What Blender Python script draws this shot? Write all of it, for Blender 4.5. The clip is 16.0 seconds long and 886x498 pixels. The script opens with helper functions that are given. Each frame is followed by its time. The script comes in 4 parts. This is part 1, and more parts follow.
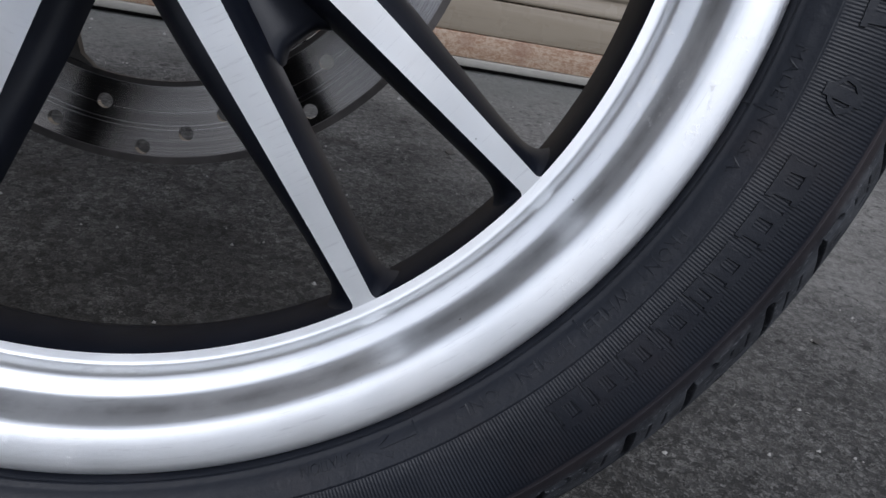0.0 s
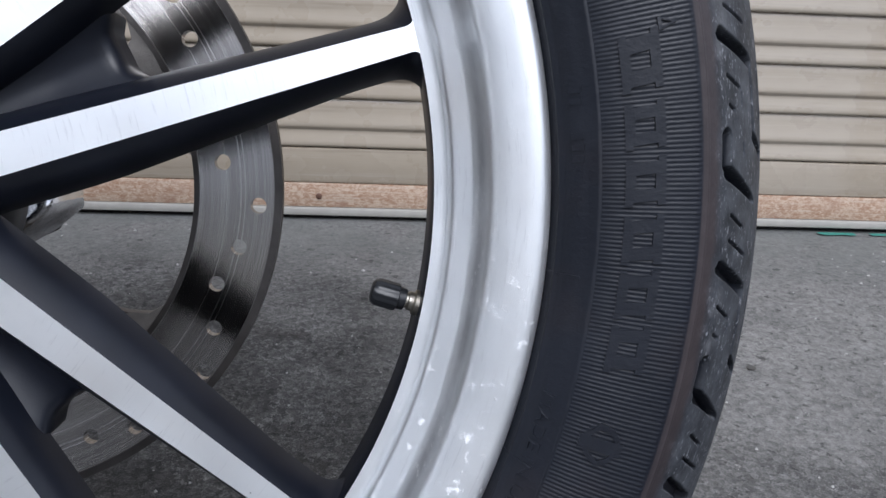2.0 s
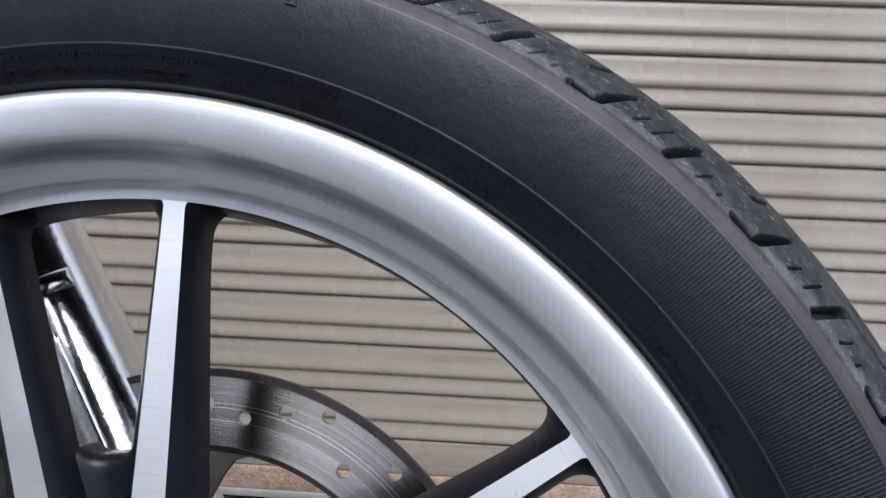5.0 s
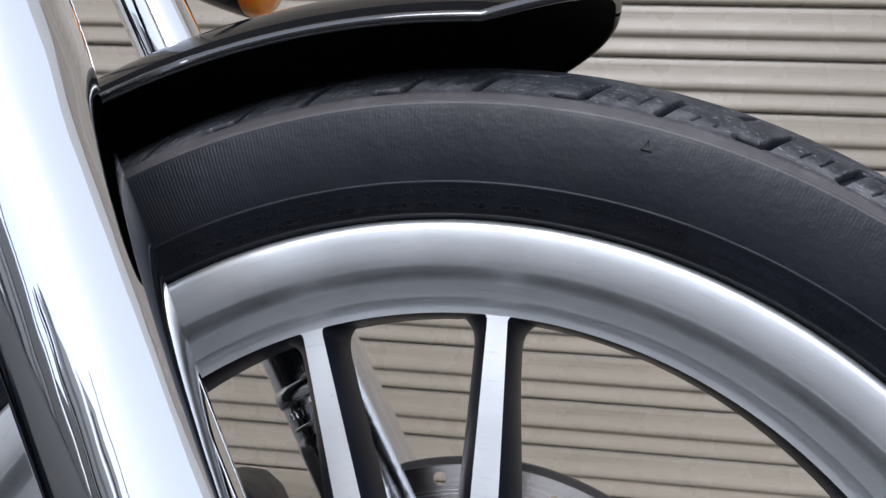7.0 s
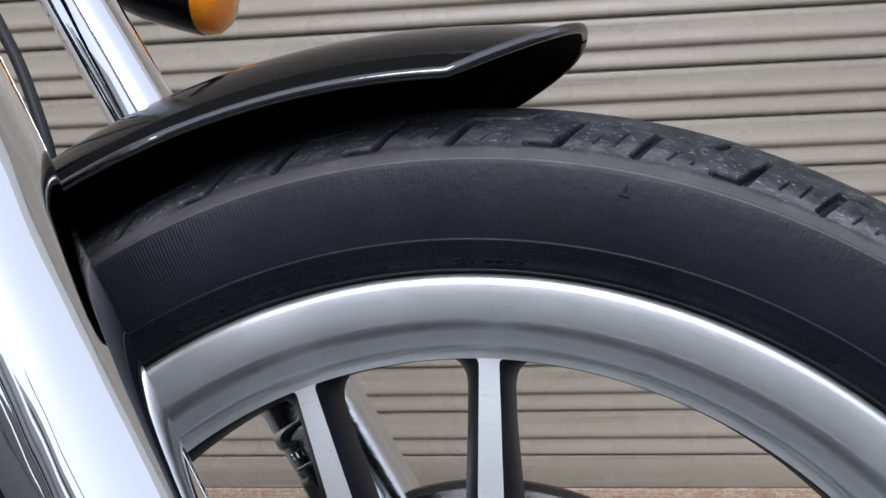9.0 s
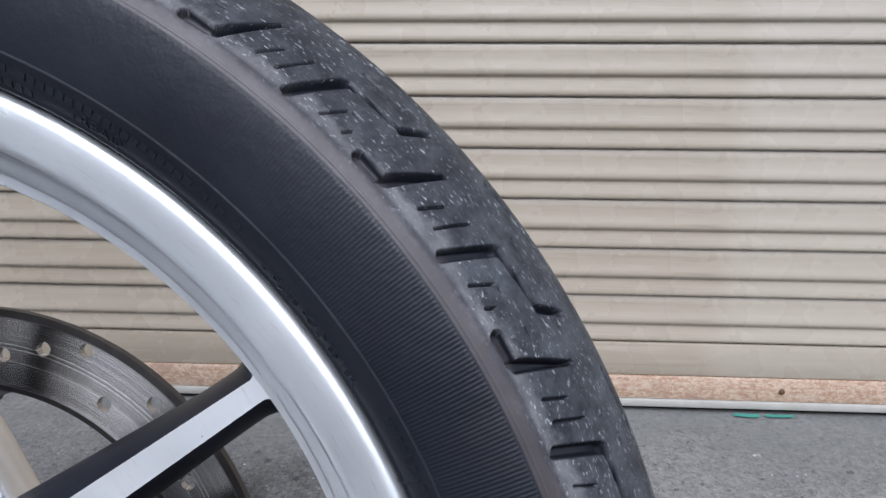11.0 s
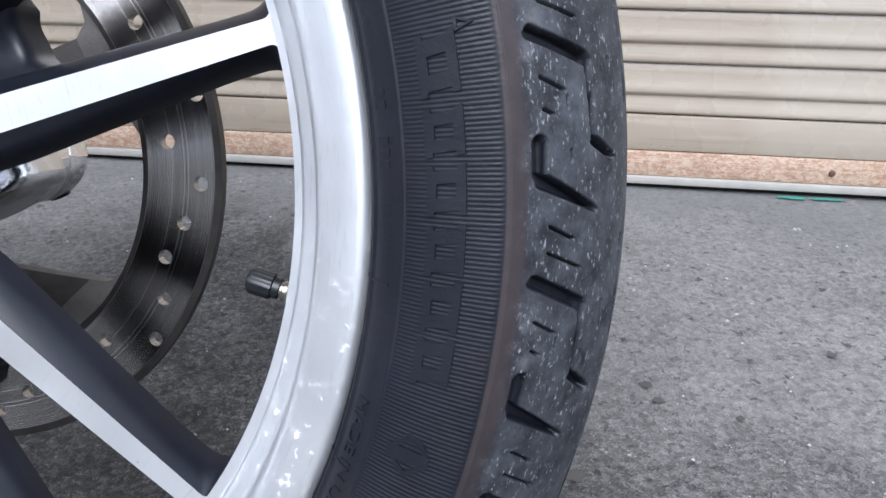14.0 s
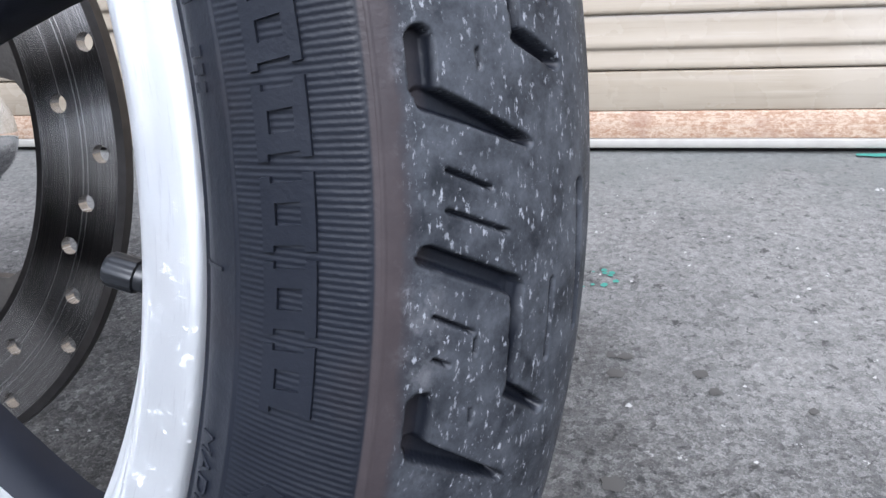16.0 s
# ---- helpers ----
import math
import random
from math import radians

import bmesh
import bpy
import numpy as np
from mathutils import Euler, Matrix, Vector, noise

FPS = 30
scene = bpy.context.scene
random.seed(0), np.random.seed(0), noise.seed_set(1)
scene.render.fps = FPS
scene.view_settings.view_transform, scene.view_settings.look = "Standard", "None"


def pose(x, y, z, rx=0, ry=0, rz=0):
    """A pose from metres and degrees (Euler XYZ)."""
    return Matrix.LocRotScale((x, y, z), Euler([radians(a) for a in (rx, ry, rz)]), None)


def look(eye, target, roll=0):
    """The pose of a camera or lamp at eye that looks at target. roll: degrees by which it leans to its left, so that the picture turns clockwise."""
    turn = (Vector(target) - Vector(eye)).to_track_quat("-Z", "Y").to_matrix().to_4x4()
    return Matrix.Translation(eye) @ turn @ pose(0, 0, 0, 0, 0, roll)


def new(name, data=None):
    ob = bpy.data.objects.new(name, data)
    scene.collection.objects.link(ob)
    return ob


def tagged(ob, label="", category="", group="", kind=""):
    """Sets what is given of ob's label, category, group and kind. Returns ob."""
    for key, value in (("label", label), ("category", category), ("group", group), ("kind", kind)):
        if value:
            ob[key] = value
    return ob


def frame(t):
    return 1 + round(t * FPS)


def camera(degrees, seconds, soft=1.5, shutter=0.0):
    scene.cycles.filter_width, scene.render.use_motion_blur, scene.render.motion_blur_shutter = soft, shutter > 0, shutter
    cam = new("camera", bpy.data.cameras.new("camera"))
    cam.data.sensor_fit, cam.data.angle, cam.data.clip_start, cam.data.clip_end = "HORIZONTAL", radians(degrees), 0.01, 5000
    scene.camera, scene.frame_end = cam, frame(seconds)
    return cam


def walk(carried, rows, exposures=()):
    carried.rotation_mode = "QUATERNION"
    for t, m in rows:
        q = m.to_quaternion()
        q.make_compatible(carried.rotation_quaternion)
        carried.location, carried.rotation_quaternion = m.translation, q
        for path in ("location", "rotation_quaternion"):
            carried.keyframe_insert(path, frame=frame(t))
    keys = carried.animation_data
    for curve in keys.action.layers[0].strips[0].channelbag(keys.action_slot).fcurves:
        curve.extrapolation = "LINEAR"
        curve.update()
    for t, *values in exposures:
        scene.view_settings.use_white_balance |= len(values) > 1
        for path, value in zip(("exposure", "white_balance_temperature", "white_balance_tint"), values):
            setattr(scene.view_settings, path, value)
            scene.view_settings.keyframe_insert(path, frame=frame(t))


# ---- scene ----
# ---- camera: rows are given in the wheel's own axes (x ahead, y along the axle, z up the wheel) ----
LEAN, AXLE_Z = 13.665, 0.3165
WHEEL = pose(0, 0, AXLE_Z) @ pose(0, 0, 0, -LEAN)
cam = camera(55.15, 16.0, soft=1.5)
PATH = [
    (0, 0.1090, -0.3359, -0.0760, 76.63, -9.53, -4.69),
    (0.5, 0.1485, -0.3300, -0.0605, 77.27, -7.23, -4.25),
    (1, 0.1868, -0.3174, -0.0307, 78.03, -4.83, -2.90),
    (1.5, 0.2075, -0.3046, -0.0028, 79.80, -2.94, -2.22),
    (2, 0.2126, -0.3020, 0.0269, 82.12, -2.12, -1.80),
    (2.5, 0.2094, -0.2987, 0.0643, 84.63, -1.72, -1.36),
    (3, 0.2034, -0.3007, 0.0920, 87.14, -1.49, -0.75),
    (3.5, 0.1936, -0.3056, 0.1187, 89.20, -1.68, 0.14),
    (3.7, 0.1886, -0.3078, 0.1274, 89.96, -1.80, 0.60),
    (5.8, 0.1233, -0.3496, 0.2100, 96.13, -4.49, 6.64),
    (6, 0.1173, -0.3553, 0.2144, 96.41, -4.74, 6.97),
    (6.5, 0.0760, -0.3641, 0.2131, 96.58, -4.61, 7.75),
    (7, 0.0410, -0.3691, 0.2089, 95.88, -4.16, 8.48),
    (7.5, 0.0045, -0.3694, 0.2170, 94.81, -2.75, 8.88),
    (8, -0.0020, -0.3718, 0.2191, 93.91, -1.23, 9.30),
    (8.5, -0.0055, -0.3811, 0.2322, 93.25, 0.44, 8.41),
    (9, 0.0392, -0.3695, 0.2529, 92.28, 1.09, 7.62),
    (9.5, 0.1091, -0.3331, 0.2541, 91.60, 1.25, 7.00),
    (10, 0.1545, -0.3225, 0.2478, 90.35, 0.30, 6.05),
    (10.2, 0.1859, -0.3176, 0.2433, 89.63, -0.04, 5.97),
    (12.3, 0.3069, -0.2749, 0.1068, 80.10, -2.25, 4.18),
    (12.5, 0.3116, -0.2691, 0.0894, 79.40, -2.44, 4.53),
    (13, 0.3110, -0.2648, 0.0714, 78.33, -2.63, 6.21),
    (13.5, 0.3117, -0.2744, 0.0569, 78.04, -2.47, 8.31),
    (14, 0.3216, -0.2865, 0.0483, 78.02, -2.37, 9.92),
    (14.5, 0.3345, -0.2658, 0.0383, 77.76, -1.93, 11.17),
    (15, 0.3393, -0.2389, 0.0323, 77.36, -1.02, 12.20),
    (15.5, 0.3455, -0.2143, 0.0231, 76.95, -0.13, 12.87),
    (16, 0.3515, -0.1957, 0.0260, 76.97, 0.99, 14.36),
]
EXPOSURES = [(t, e, k, 12) for t, e, k in ((0.0, -0.10, 5900), (0.5, -0.12, 5900), (1.0, 0.06, 5880), (1.5, 0.42, 5860), (2.5, 0.72, 5840), (3.5, 0.68, 5840), (6.0, 0.50, 5840), (6.5, 0.57, 5840), (7.5, 0.44, 5880), (8.0, 0.31, 5900), (9.0, 0.45, 5840), (9.5, 0.78, 5800), (10.2, 0.93, 5800), (12.3, 0.88, 5780), (13.0, 1.08, 5780), (14.5, 1.29, 5760), (15.2, 1.40, 5760), (16.0, 1.60, 5760))]
walk(cam, [(t, WHEEL @ pose(x, y, z, a, b, c)) for t, x, y, z, a, b, c in PATH], EXPOSURES)

# ---- light: a bright, lightly clouded sky over an open street ----
world = bpy.data.worlds.new("sky")
scene.world = world
world.use_nodes = True
wn = world.node_tree.nodes
sky = wn.new("ShaderNodeTexSky")
sky.sky_type = "NISHITA"
sky.sun_disc = False
sky.sun_elevation = radians(50)
sky.sun_rotation = radians(176)
sky.dust_density = 1.6
sky.ozone_density = 0.6
wn["Background"].inputs["Strength"].default_value = 0.135
veil = wn.new("ShaderNodeMix")               # thin even cloud over the blue
veil.data_type = "RGBA"
veil.inputs["Factor"].default_value = 0.70
veil.inputs[7].default_value = (6.0, 6.05, 6.2, 1)
world.node_tree.links.new(sky.outputs["Color"], veil.inputs[6])
world.node_tree.links.new(veil.outputs[2], wn["Background"].inputs["Color"])
sun = new("sun", bpy.data.lights.new("sun", "SUN"))
sun.data.energy = 1.5
sun.data.angle = radians(35)
sun.data.color = (1.0, 0.97, 0.93)
sun.matrix_world = look((0.3, -4.6, 5.5), (0, 0, 0.3))


# ---- materials ----
class Mat:
    """A node material with a small vocabulary for patterns."""

    def __init__(self, name, base=(0.5, 0.5, 0.5), rough=0.5, metal=0.0, coat=0.0):
        self.m = bpy.data.materials.new(name)
        self.m.use_nodes = True
        self.t = self.m.node_tree
        self.b = self.t.nodes["Principled BSDF"]
        self.b.inputs["Base Color"].default_value = (*base, 1)
        self.b.inputs["Roughness"].default_value = rough
        self.b.inputs["Metallic"].default_value = metal
        self.b.inputs["Coat Weight"].default_value = coat
        self.c = self.t.nodes.new("ShaderNodeTexCoord").outputs["Object"]

    def link(self, a, b):
        self.t.links.new(a, b)
        return b

    def put(self, socket, value):
        if hasattr(value, "is_output"):
            self.t.links.new(value, socket)
        else:
            socket.default_value = value

    def noise(self, scale, detail=3.0, rough=0.55, vec=None, dist=0.0):
        n = self.t.nodes.new("ShaderNodeTexNoise")
        n.inputs["Scale"].default_value = scale
        n.inputs["Detail"].default_value = detail
        n.inputs["Roughness"].default_value = rough
        n.inputs["Distortion"].default_value = dist
        self.link(vec or self.c, n.inputs["Vector"])
        return n.outputs["Fac"]

    def voronoi(self, scale, out="Distance", vec=None, feature="F1"):
        n = self.t.nodes.new("ShaderNodeTexVoronoi")
        n.feature = feature
        n.inputs["Scale"].default_value = scale
        self.link(vec or self.c, n.inputs["Vector"])
        return n.outputs[out]

    def math(self, op, a, b=0.0, clamp=False):
        n = self.t.nodes.new("ShaderNodeMath")
        n.operation = op
        n.use_clamp = clamp
        self.put(n.inputs[0], a)
        self.put(n.inputs[1], b)
        return n.outputs[0]

    def ramp(self, fac, lo, hi, a=0.0, b=1.0):
        n = self.t.nodes.new("ShaderNodeMapRange")
        n.clamp = True
        self.put(n.inputs["Value"], fac)
        for key, v in (("From Min", lo), ("From Max", hi), ("To Min", a), ("To Max", b)):
            n.inputs[key].default_value = v
        return n.outputs["Result"]

    def mix(self, fac, a, b):
        n = self.t.nodes.new("ShaderNodeMix")
        n.data_type = "RGBA"
        self.put(n.inputs["Factor"], fac)
        for socket, v in ((n.inputs[6], a), (n.inputs[7], b)):
            self.put(socket, (*v, 1) if isinstance(v, tuple) else v)
        return n.outputs[2]

    def times(self, a, k):
        n = self.t.nodes.new("ShaderNodeMix")
        n.data_type, n.blend_type = "RGBA", "MULTIPLY"
        n.inputs["Factor"].default_value = 1.0
        self.put(n.inputs[6], a)
        self.put(n.inputs[7], (k, k, k, 1))
        return n.outputs[2]

    def scaled(self, sx, sy, sz, vec=None):
        n = self.t.nodes.new("ShaderNodeMapping")
        n.inputs["Scale"].default_value = (sx, sy, sz)
        self.link(vec or self.c, n.inputs["Vector"])
        return n.outputs["Vector"]

    def turned(self, rot, scale):
        n = self.t.nodes.new("ShaderNodeMapping")
        n.inputs["Rotation"].default_value = rot
        n.inputs["Scale"].default_value = scale
        self.link(self.c, n.inputs["Vector"])
        return n.outputs["Vector"]

    def xyz(self):
        n = self.t.nodes.new("ShaderNodeSeparateXYZ")
        self.link(self.c, n.inputs[0])
        return n.outputs

    def polar(self):
        """Wheel coordinates: distance from the axle, and the place along it."""
        x, y, z = self.xyz()
        r = self.math("SQRT", self.math("ADD", self.math("MULTIPLY", x, x), self.math("MULTIPLY", z, z)))
        return r, y

    def combine(self, x=0.0, y=0.0, z=0.0):
        n = self.t.nodes.new("ShaderNodeCombineXYZ")
        for s, v in zip(n.inputs, (x, y, z)):
            self.put(s, v)
        return n.outputs[0]

    def random(self):
        return self.t.nodes.new("ShaderNodeObjectInfo").outputs["Random"]

    def color(self, v):
        self.put(self.b.inputs["Base Color"], v)

    def rough(self, v):
        self.put(self.b.inputs["Roughness"], v)

    def bump(self, height, strength=0.3, dist=0.001):
        n = self.t.nodes.new("ShaderNodeBump")
        n.inputs["Strength"].default_value = strength
        n.inputs["Distance"].default_value = dist
        self.link(height, n.inputs["Height"])
        if self.b.inputs["Normal"].is_linked:
            self.link(self.b.inputs["Normal"].links[0].from_socket, n.inputs["Normal"])
        self.link(n.outputs["Normal"], self.b.inputs["Normal"])


def machined_aluminium():
    m = Mat("machined_aluminium", (0.78, 0.79, 0.8), 0.45, 0.55)
    r, y = m.polar()
    x, _, z = m.xyz()
    rings = m.noise(1.0, 2, 0.6, m.combine(m.math("MULTIPLY", r, 5200.0), m.math("MULTIPLY", y, 3200.0)))
    cloud = m.noise(22, 5, 0.65)
    # salt blooms thickest on the lower front of the lip, fine scuffs everywhere
    low = m.math("MULTIPLY", m.ramp(x, 0.16, 0.235), m.ramp(z, 0.05, -0.04, 0.12, 1.0))
    bloom = m.ramp(m.noise(260, 5, 0.72), 0.575, 0.67)
    salt = m.math("MULTIPLY", m.math("MULTIPLY", bloom, m.ramp(m.noise(30, 3, 0.6), 0.40, 0.55)), low, True)
    spots = m.math("MULTIPLY", m.ramp(m.noise(190, 5, 0.78), 0.60, 0.70), m.ramp(m.noise(34, 3), 0.50, 0.64), True)
    col = m.mix(cloud, (0.85, 0.87, 0.88), (0.955, 0.965, 0.97))
    tan = m.ramp(m.noise(14, 3, 0.5), 0.56, 0.74, 0.0, 0.3)
    col = m.mix(tan, col, (0.74, 0.70, 0.65))
    # dark broken ring along the groove of the rim
    groove_ring = m.math("MULTIPLY", m.ramp(m.math("ABSOLUTE", m.math("SUBTRACT", r, 0.2352)), 0.0022, 0.0004), m.ramp(m.noise(40, 4), 0.3, 0.6, 0.25, 0.7))
    col = m.mix(groove_ring, col, (0.30, 0.30, 0.31))
    scuff = m.ramp(m.noise(1.0, 4, 0.7, m.combine(m.math("MULTIPLY", r, 900.0), m.math("MULTIPLY", x, 60.0), m.math("MULTIPLY", z, 60.0))), 0.58, 0.70, 0.0, 0.3)
    col = m.mix(scuff, col, (0.52, 0.52, 0.53))
    dots = m.math("MULTIPLY", m.ramp(m.voronoi(95), 0.05, 0.03), m.ramp(m.noise(18, 2), 0.62, 0.66), True)
    col = m.mix(dots, col, (0.10, 0.09, 0.08))
    white = m.math("MAXIMUM", salt, m.math("MULTIPLY", spots, 0.5))
    m.color(m.mix(m.math("MULTIPLY", white, 0.6), col, (0.97, 0.97, 0.96)))
    m.put(m.b.inputs["Metallic"], m.ramp(white, 0.0, 1.0, 0.82, 0.0))
    m.rough(m.math("ADD", m.ramp(cloud, 0.3, 0.75, 0.33, 0.45), m.math("MULTIPLY", white, 0.2)))
    m.bump(rings, 0.07, 0.0004)
    m.bump(m.noise(900, 2), 0.06, 0.0003)
    m.bump(white, 0.25, 0.0003)
    return m.m


def satin_black(name="satin_black_powder_coat", ior=1.40):
    m = Mat(name, (0.006, 0.0065, 0.008), 0.32)
    m.b.inputs["IOR"].default_value = ior
    m.color(m.mix(m.ramp(m.noise(35, 4), 0.4, 0.75), (0.0055, 0.0068, 0.0115), (0.0100, 0.0120, 0.0190)))
    dust = m.math("MULTIPLY", m.ramp(m.voronoi(420), 0.12, 0.05), m.ramp(m.noise(60, 2), 0.6, 0.7), True)
    m.rough(m.math("ADD", m.ramp(m.noise(28, 3), 0.3, 0.7, 0.30, 0.40), m.math("MULTIPLY", dust, 0.4)))
    m.bump(m.noise(1100, 2), 0.10, 0.0004)
    return m.m


def rubber():
    m = Mat("tyre_rubber", (0.02, 0.02, 0.021), 0.55)
    m.b.inputs["IOR"].default_value = 1.41
    r, y = m.polar()
    grain = m.noise(700, 3, 0.6)
    col = m.mix(m.ramp(m.noise(18, 5), 0.35, 0.7), (0.0060, 0.0075, 0.0121), (0.0112, 0.0134, 0.0198))
    rust = m.ramp(m.noise(26, 4, 0.6), 0.55, 0.72, 0.0, 0.2)
    col = m.mix(rust, col, (0.026, 0.018, 0.017))
    edge = m.math("ADD", r, m.ramp(m.noise(90, 4, 0.7), 0.2, 0.8, -0.0012, 0.0012))
    side = m.math("MULTIPLY", m.ramp(r, 0.2998, 0.3003), m.ramp(edge, 0.3080, 0.3046), True)
    lands = m.t.nodes.new("ShaderNodeAttribute")       # the lands are scuffed by the road, the grooves are not
    lands.attribute_name = "worn"
    tread = m.math("MULTIPLY", m.ramp(edge, 0.3046, 0.3080), lands.outputs["Fac"])
    brown = m.mix(m.noise(75, 5, 0.65), (0.020, 0.016, 0.017), (0.072, 0.057, 0.057))
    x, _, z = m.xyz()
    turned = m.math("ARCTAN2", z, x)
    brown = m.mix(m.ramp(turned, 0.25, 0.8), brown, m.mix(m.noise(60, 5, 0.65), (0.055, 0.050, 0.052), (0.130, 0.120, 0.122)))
    # brown thinned low down, so the lower tyre's shade sits in its colour
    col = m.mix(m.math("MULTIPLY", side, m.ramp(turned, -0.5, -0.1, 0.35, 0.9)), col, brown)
    # road dust ground into the tread in small clouds
    cloud = m.noise(85, 6, 0.72)
    dusty = m.mix(m.ramp(cloud, 0.36, 0.66), (0.013, 0.015, 0.019), (0.080, 0.086, 0.097))
    # the tread is toned darker over the top, in blotches
    top_dark = m.math("MULTIPLY", m.ramp(turned, 0.35, 0.9), m.ramp(m.noise(110, 5, 0.7), 0.34, 0.62, 1.0, 0.25))
    dusty = m.mix(m.math("MULTIPLY", top_dark, 0.8), dusty, (0.0075, 0.0085, 0.012))
    col = m.mix(m.math("MULTIPLY", tread, m.ramp(m.noise(34, 5, 0.65), 0.22, 0.55, 0.35, 1.0)), col, dusty)
    pale = m.math("MULTIPLY", m.ramp(m.math("ABSOLUTE", m.math("SUBTRACT", r, 0.3085)), 0.006, 0.001), m.math("MULTIPLY", lands.outputs["Fac"], m.ramp(m.noise(60, 6, 0.75), 0.52, 0.68)), True)
    col = m.mix(m.math("MULTIPLY", pale, 0.5), col, (0.19, 0.19, 0.2))
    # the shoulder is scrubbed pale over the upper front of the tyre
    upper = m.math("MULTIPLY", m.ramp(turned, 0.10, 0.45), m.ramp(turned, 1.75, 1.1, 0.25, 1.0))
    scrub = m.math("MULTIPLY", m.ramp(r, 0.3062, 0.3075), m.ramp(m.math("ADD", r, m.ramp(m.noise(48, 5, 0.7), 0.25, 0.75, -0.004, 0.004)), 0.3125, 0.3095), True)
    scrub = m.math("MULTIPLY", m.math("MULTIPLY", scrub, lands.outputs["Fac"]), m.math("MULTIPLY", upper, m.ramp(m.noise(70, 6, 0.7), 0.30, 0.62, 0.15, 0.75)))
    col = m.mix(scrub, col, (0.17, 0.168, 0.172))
    run = m.combine(m.math("MULTIPLY", m.math("ARCTAN2", z, x), 0.15), y, r)
    grit = m.math("MULTIPLY", m.ramp(m.noise(820, 4, 0.65, run), 0.59, 0.66), m.ramp(m.noise(80, 4, 0.75), 0.36, 0.56), True)
    col = m.mix(m.math("MULTIPLY", grit, tread), col, (0.30, 0.31, 0.33))
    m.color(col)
    m.rough(m.math("ADD", m.ramp(m.noise(50, 4), 0.3, 0.7, 0.38, 0.50), m.math("MULTIPLY", tread, 0.12)))
    m.bump(grain, 0.12, 0.0005)
    m.bump(m.noise(160, 4, 0.65), 0.3, 0.001)
    return m.m


def chrome():
    m = Mat("chrome", (0.86, 0.865, 0.875), 0.03, 1.0)
    m.rough(m.ramp(m.noise(60, 4), 0.4, 0.8, 0.015, 0.05))
    m.bump(m.noise(26, 2), 0.02, 0.0006)
    m.bump(m.noise(75, 1, 0.5, m.turned((0, radians(28), 0), (1, 1, 0.03))), 0.15, 0.0012)
    return m.m


def polished_casting():
    m = Mat("polished_casting", (0.80, 0.80, 0.81), 0.09, 1.0)
    m.color(m.mix(m.noise(60, 4), (0.72, 0.72, 0.73), (0.84, 0.84, 0.85)))
    m.rough(m.ramp(m.noise(70, 3), 0.3, 0.7, 0.10, 0.17))
    m.bump(m.noise(380, 3, 0.6), 0.20, 0.0006)
    m.bump(m.noise(40, 2), 0.06, 0.0012)
    return m.m


def gloss_black():
    m = Mat("gloss_black_paint", (0.003, 0.003, 0.0035), 0.08, 0.0, 0.12)
    m.b.inputs["IOR"].default_value = 1.34
    m.b.inputs["Coat Roughness"].default_value = 0.02
    m.rough(m.ramp(m.noise(40, 3), 0.4, 0.8, 0.06, 0.14))
    return m.m


def disc_steel():
    m = Mat("brake_disc_steel", (0.45, 0.44, 0.43), 0.3, 1.0)
    r, _ = m.polar()
    wide = m.noise(1.0, 4, 0.75, m.combine(m.math("MULTIPLY", r, 420.0), 3.7))
    rings = m.noise(1.0, 4, 0.75, m.combine(m.math("MULTIPLY", r, 1100.0), 8.3))
    swept = m.math("MULTIPLY", m.ramp(r, 0.1128, 0.1133), m.ramp(r, 0.1472, 0.1466), True)
    col = m.mix(m.ramp(rings, 0.40, 0.62), (0.33, 0.313, 0.30), (0.55, 0.53, 0.51))
    col = m.mix(m.ramp(wide, 0.52, 0.7, 0.0, 0.5), col, (0.36, 0.33, 0.31))
    m.color(m.mix(swept, m.mix(m.noise(120, 4), (0.05, 0.046, 0.044), (0.12, 0.112, 0.107)), col))
    m.rough(m.math("ADD", m.ramp(rings, 0.3, 0.7, 0.19, 0.29), m.ramp(swept, 0.0, 1.0, 0.2, 0.0)))
    m.put(m.b.inputs["Anisotropic"], m.math("MULTIPLY", swept, 0.95))
    turn = m.t.nodes.new("ShaderNodeTangent")       # turned marks run round the axle
    turn.direction_type = "RADIAL"
    turn.axis = "Y"
    m.b.inputs["Anisotropic Rotation"].default_value = 0.25
    m.link(turn.outputs[0], m.b.inputs["Tangent"])
    m.bump(rings, 0.07, 0.0003)
    m.bump(wide, 0.03, 0.0006)
    return m.m


def cast_metal(name, dark, light, rough=0.5, metal=0.8):
    m = Mat(name, light, rough, metal)
    m.color(m.mix(m.noise(90, 5, 0.65), dark, light))
    m.rough(m.ramp(m.noise(70, 3), 0.3, 0.7, rough - 0.08, rough + 0.1))
    m.bump(m.noise(420, 4, 0.7), 0.4, 0.0008)
    return m.m


def plain(name, base, rough, metal=0.0):
    m = Mat(name, base, rough, metal)
    m.color(m.mix(m.noise(55, 4), tuple(0.8 * v for v in base), tuple(min(1, 1.15 * v) for v in base)))
    m.bump(m.noise(500, 2), 0.08, 0.0004)
    return m.m


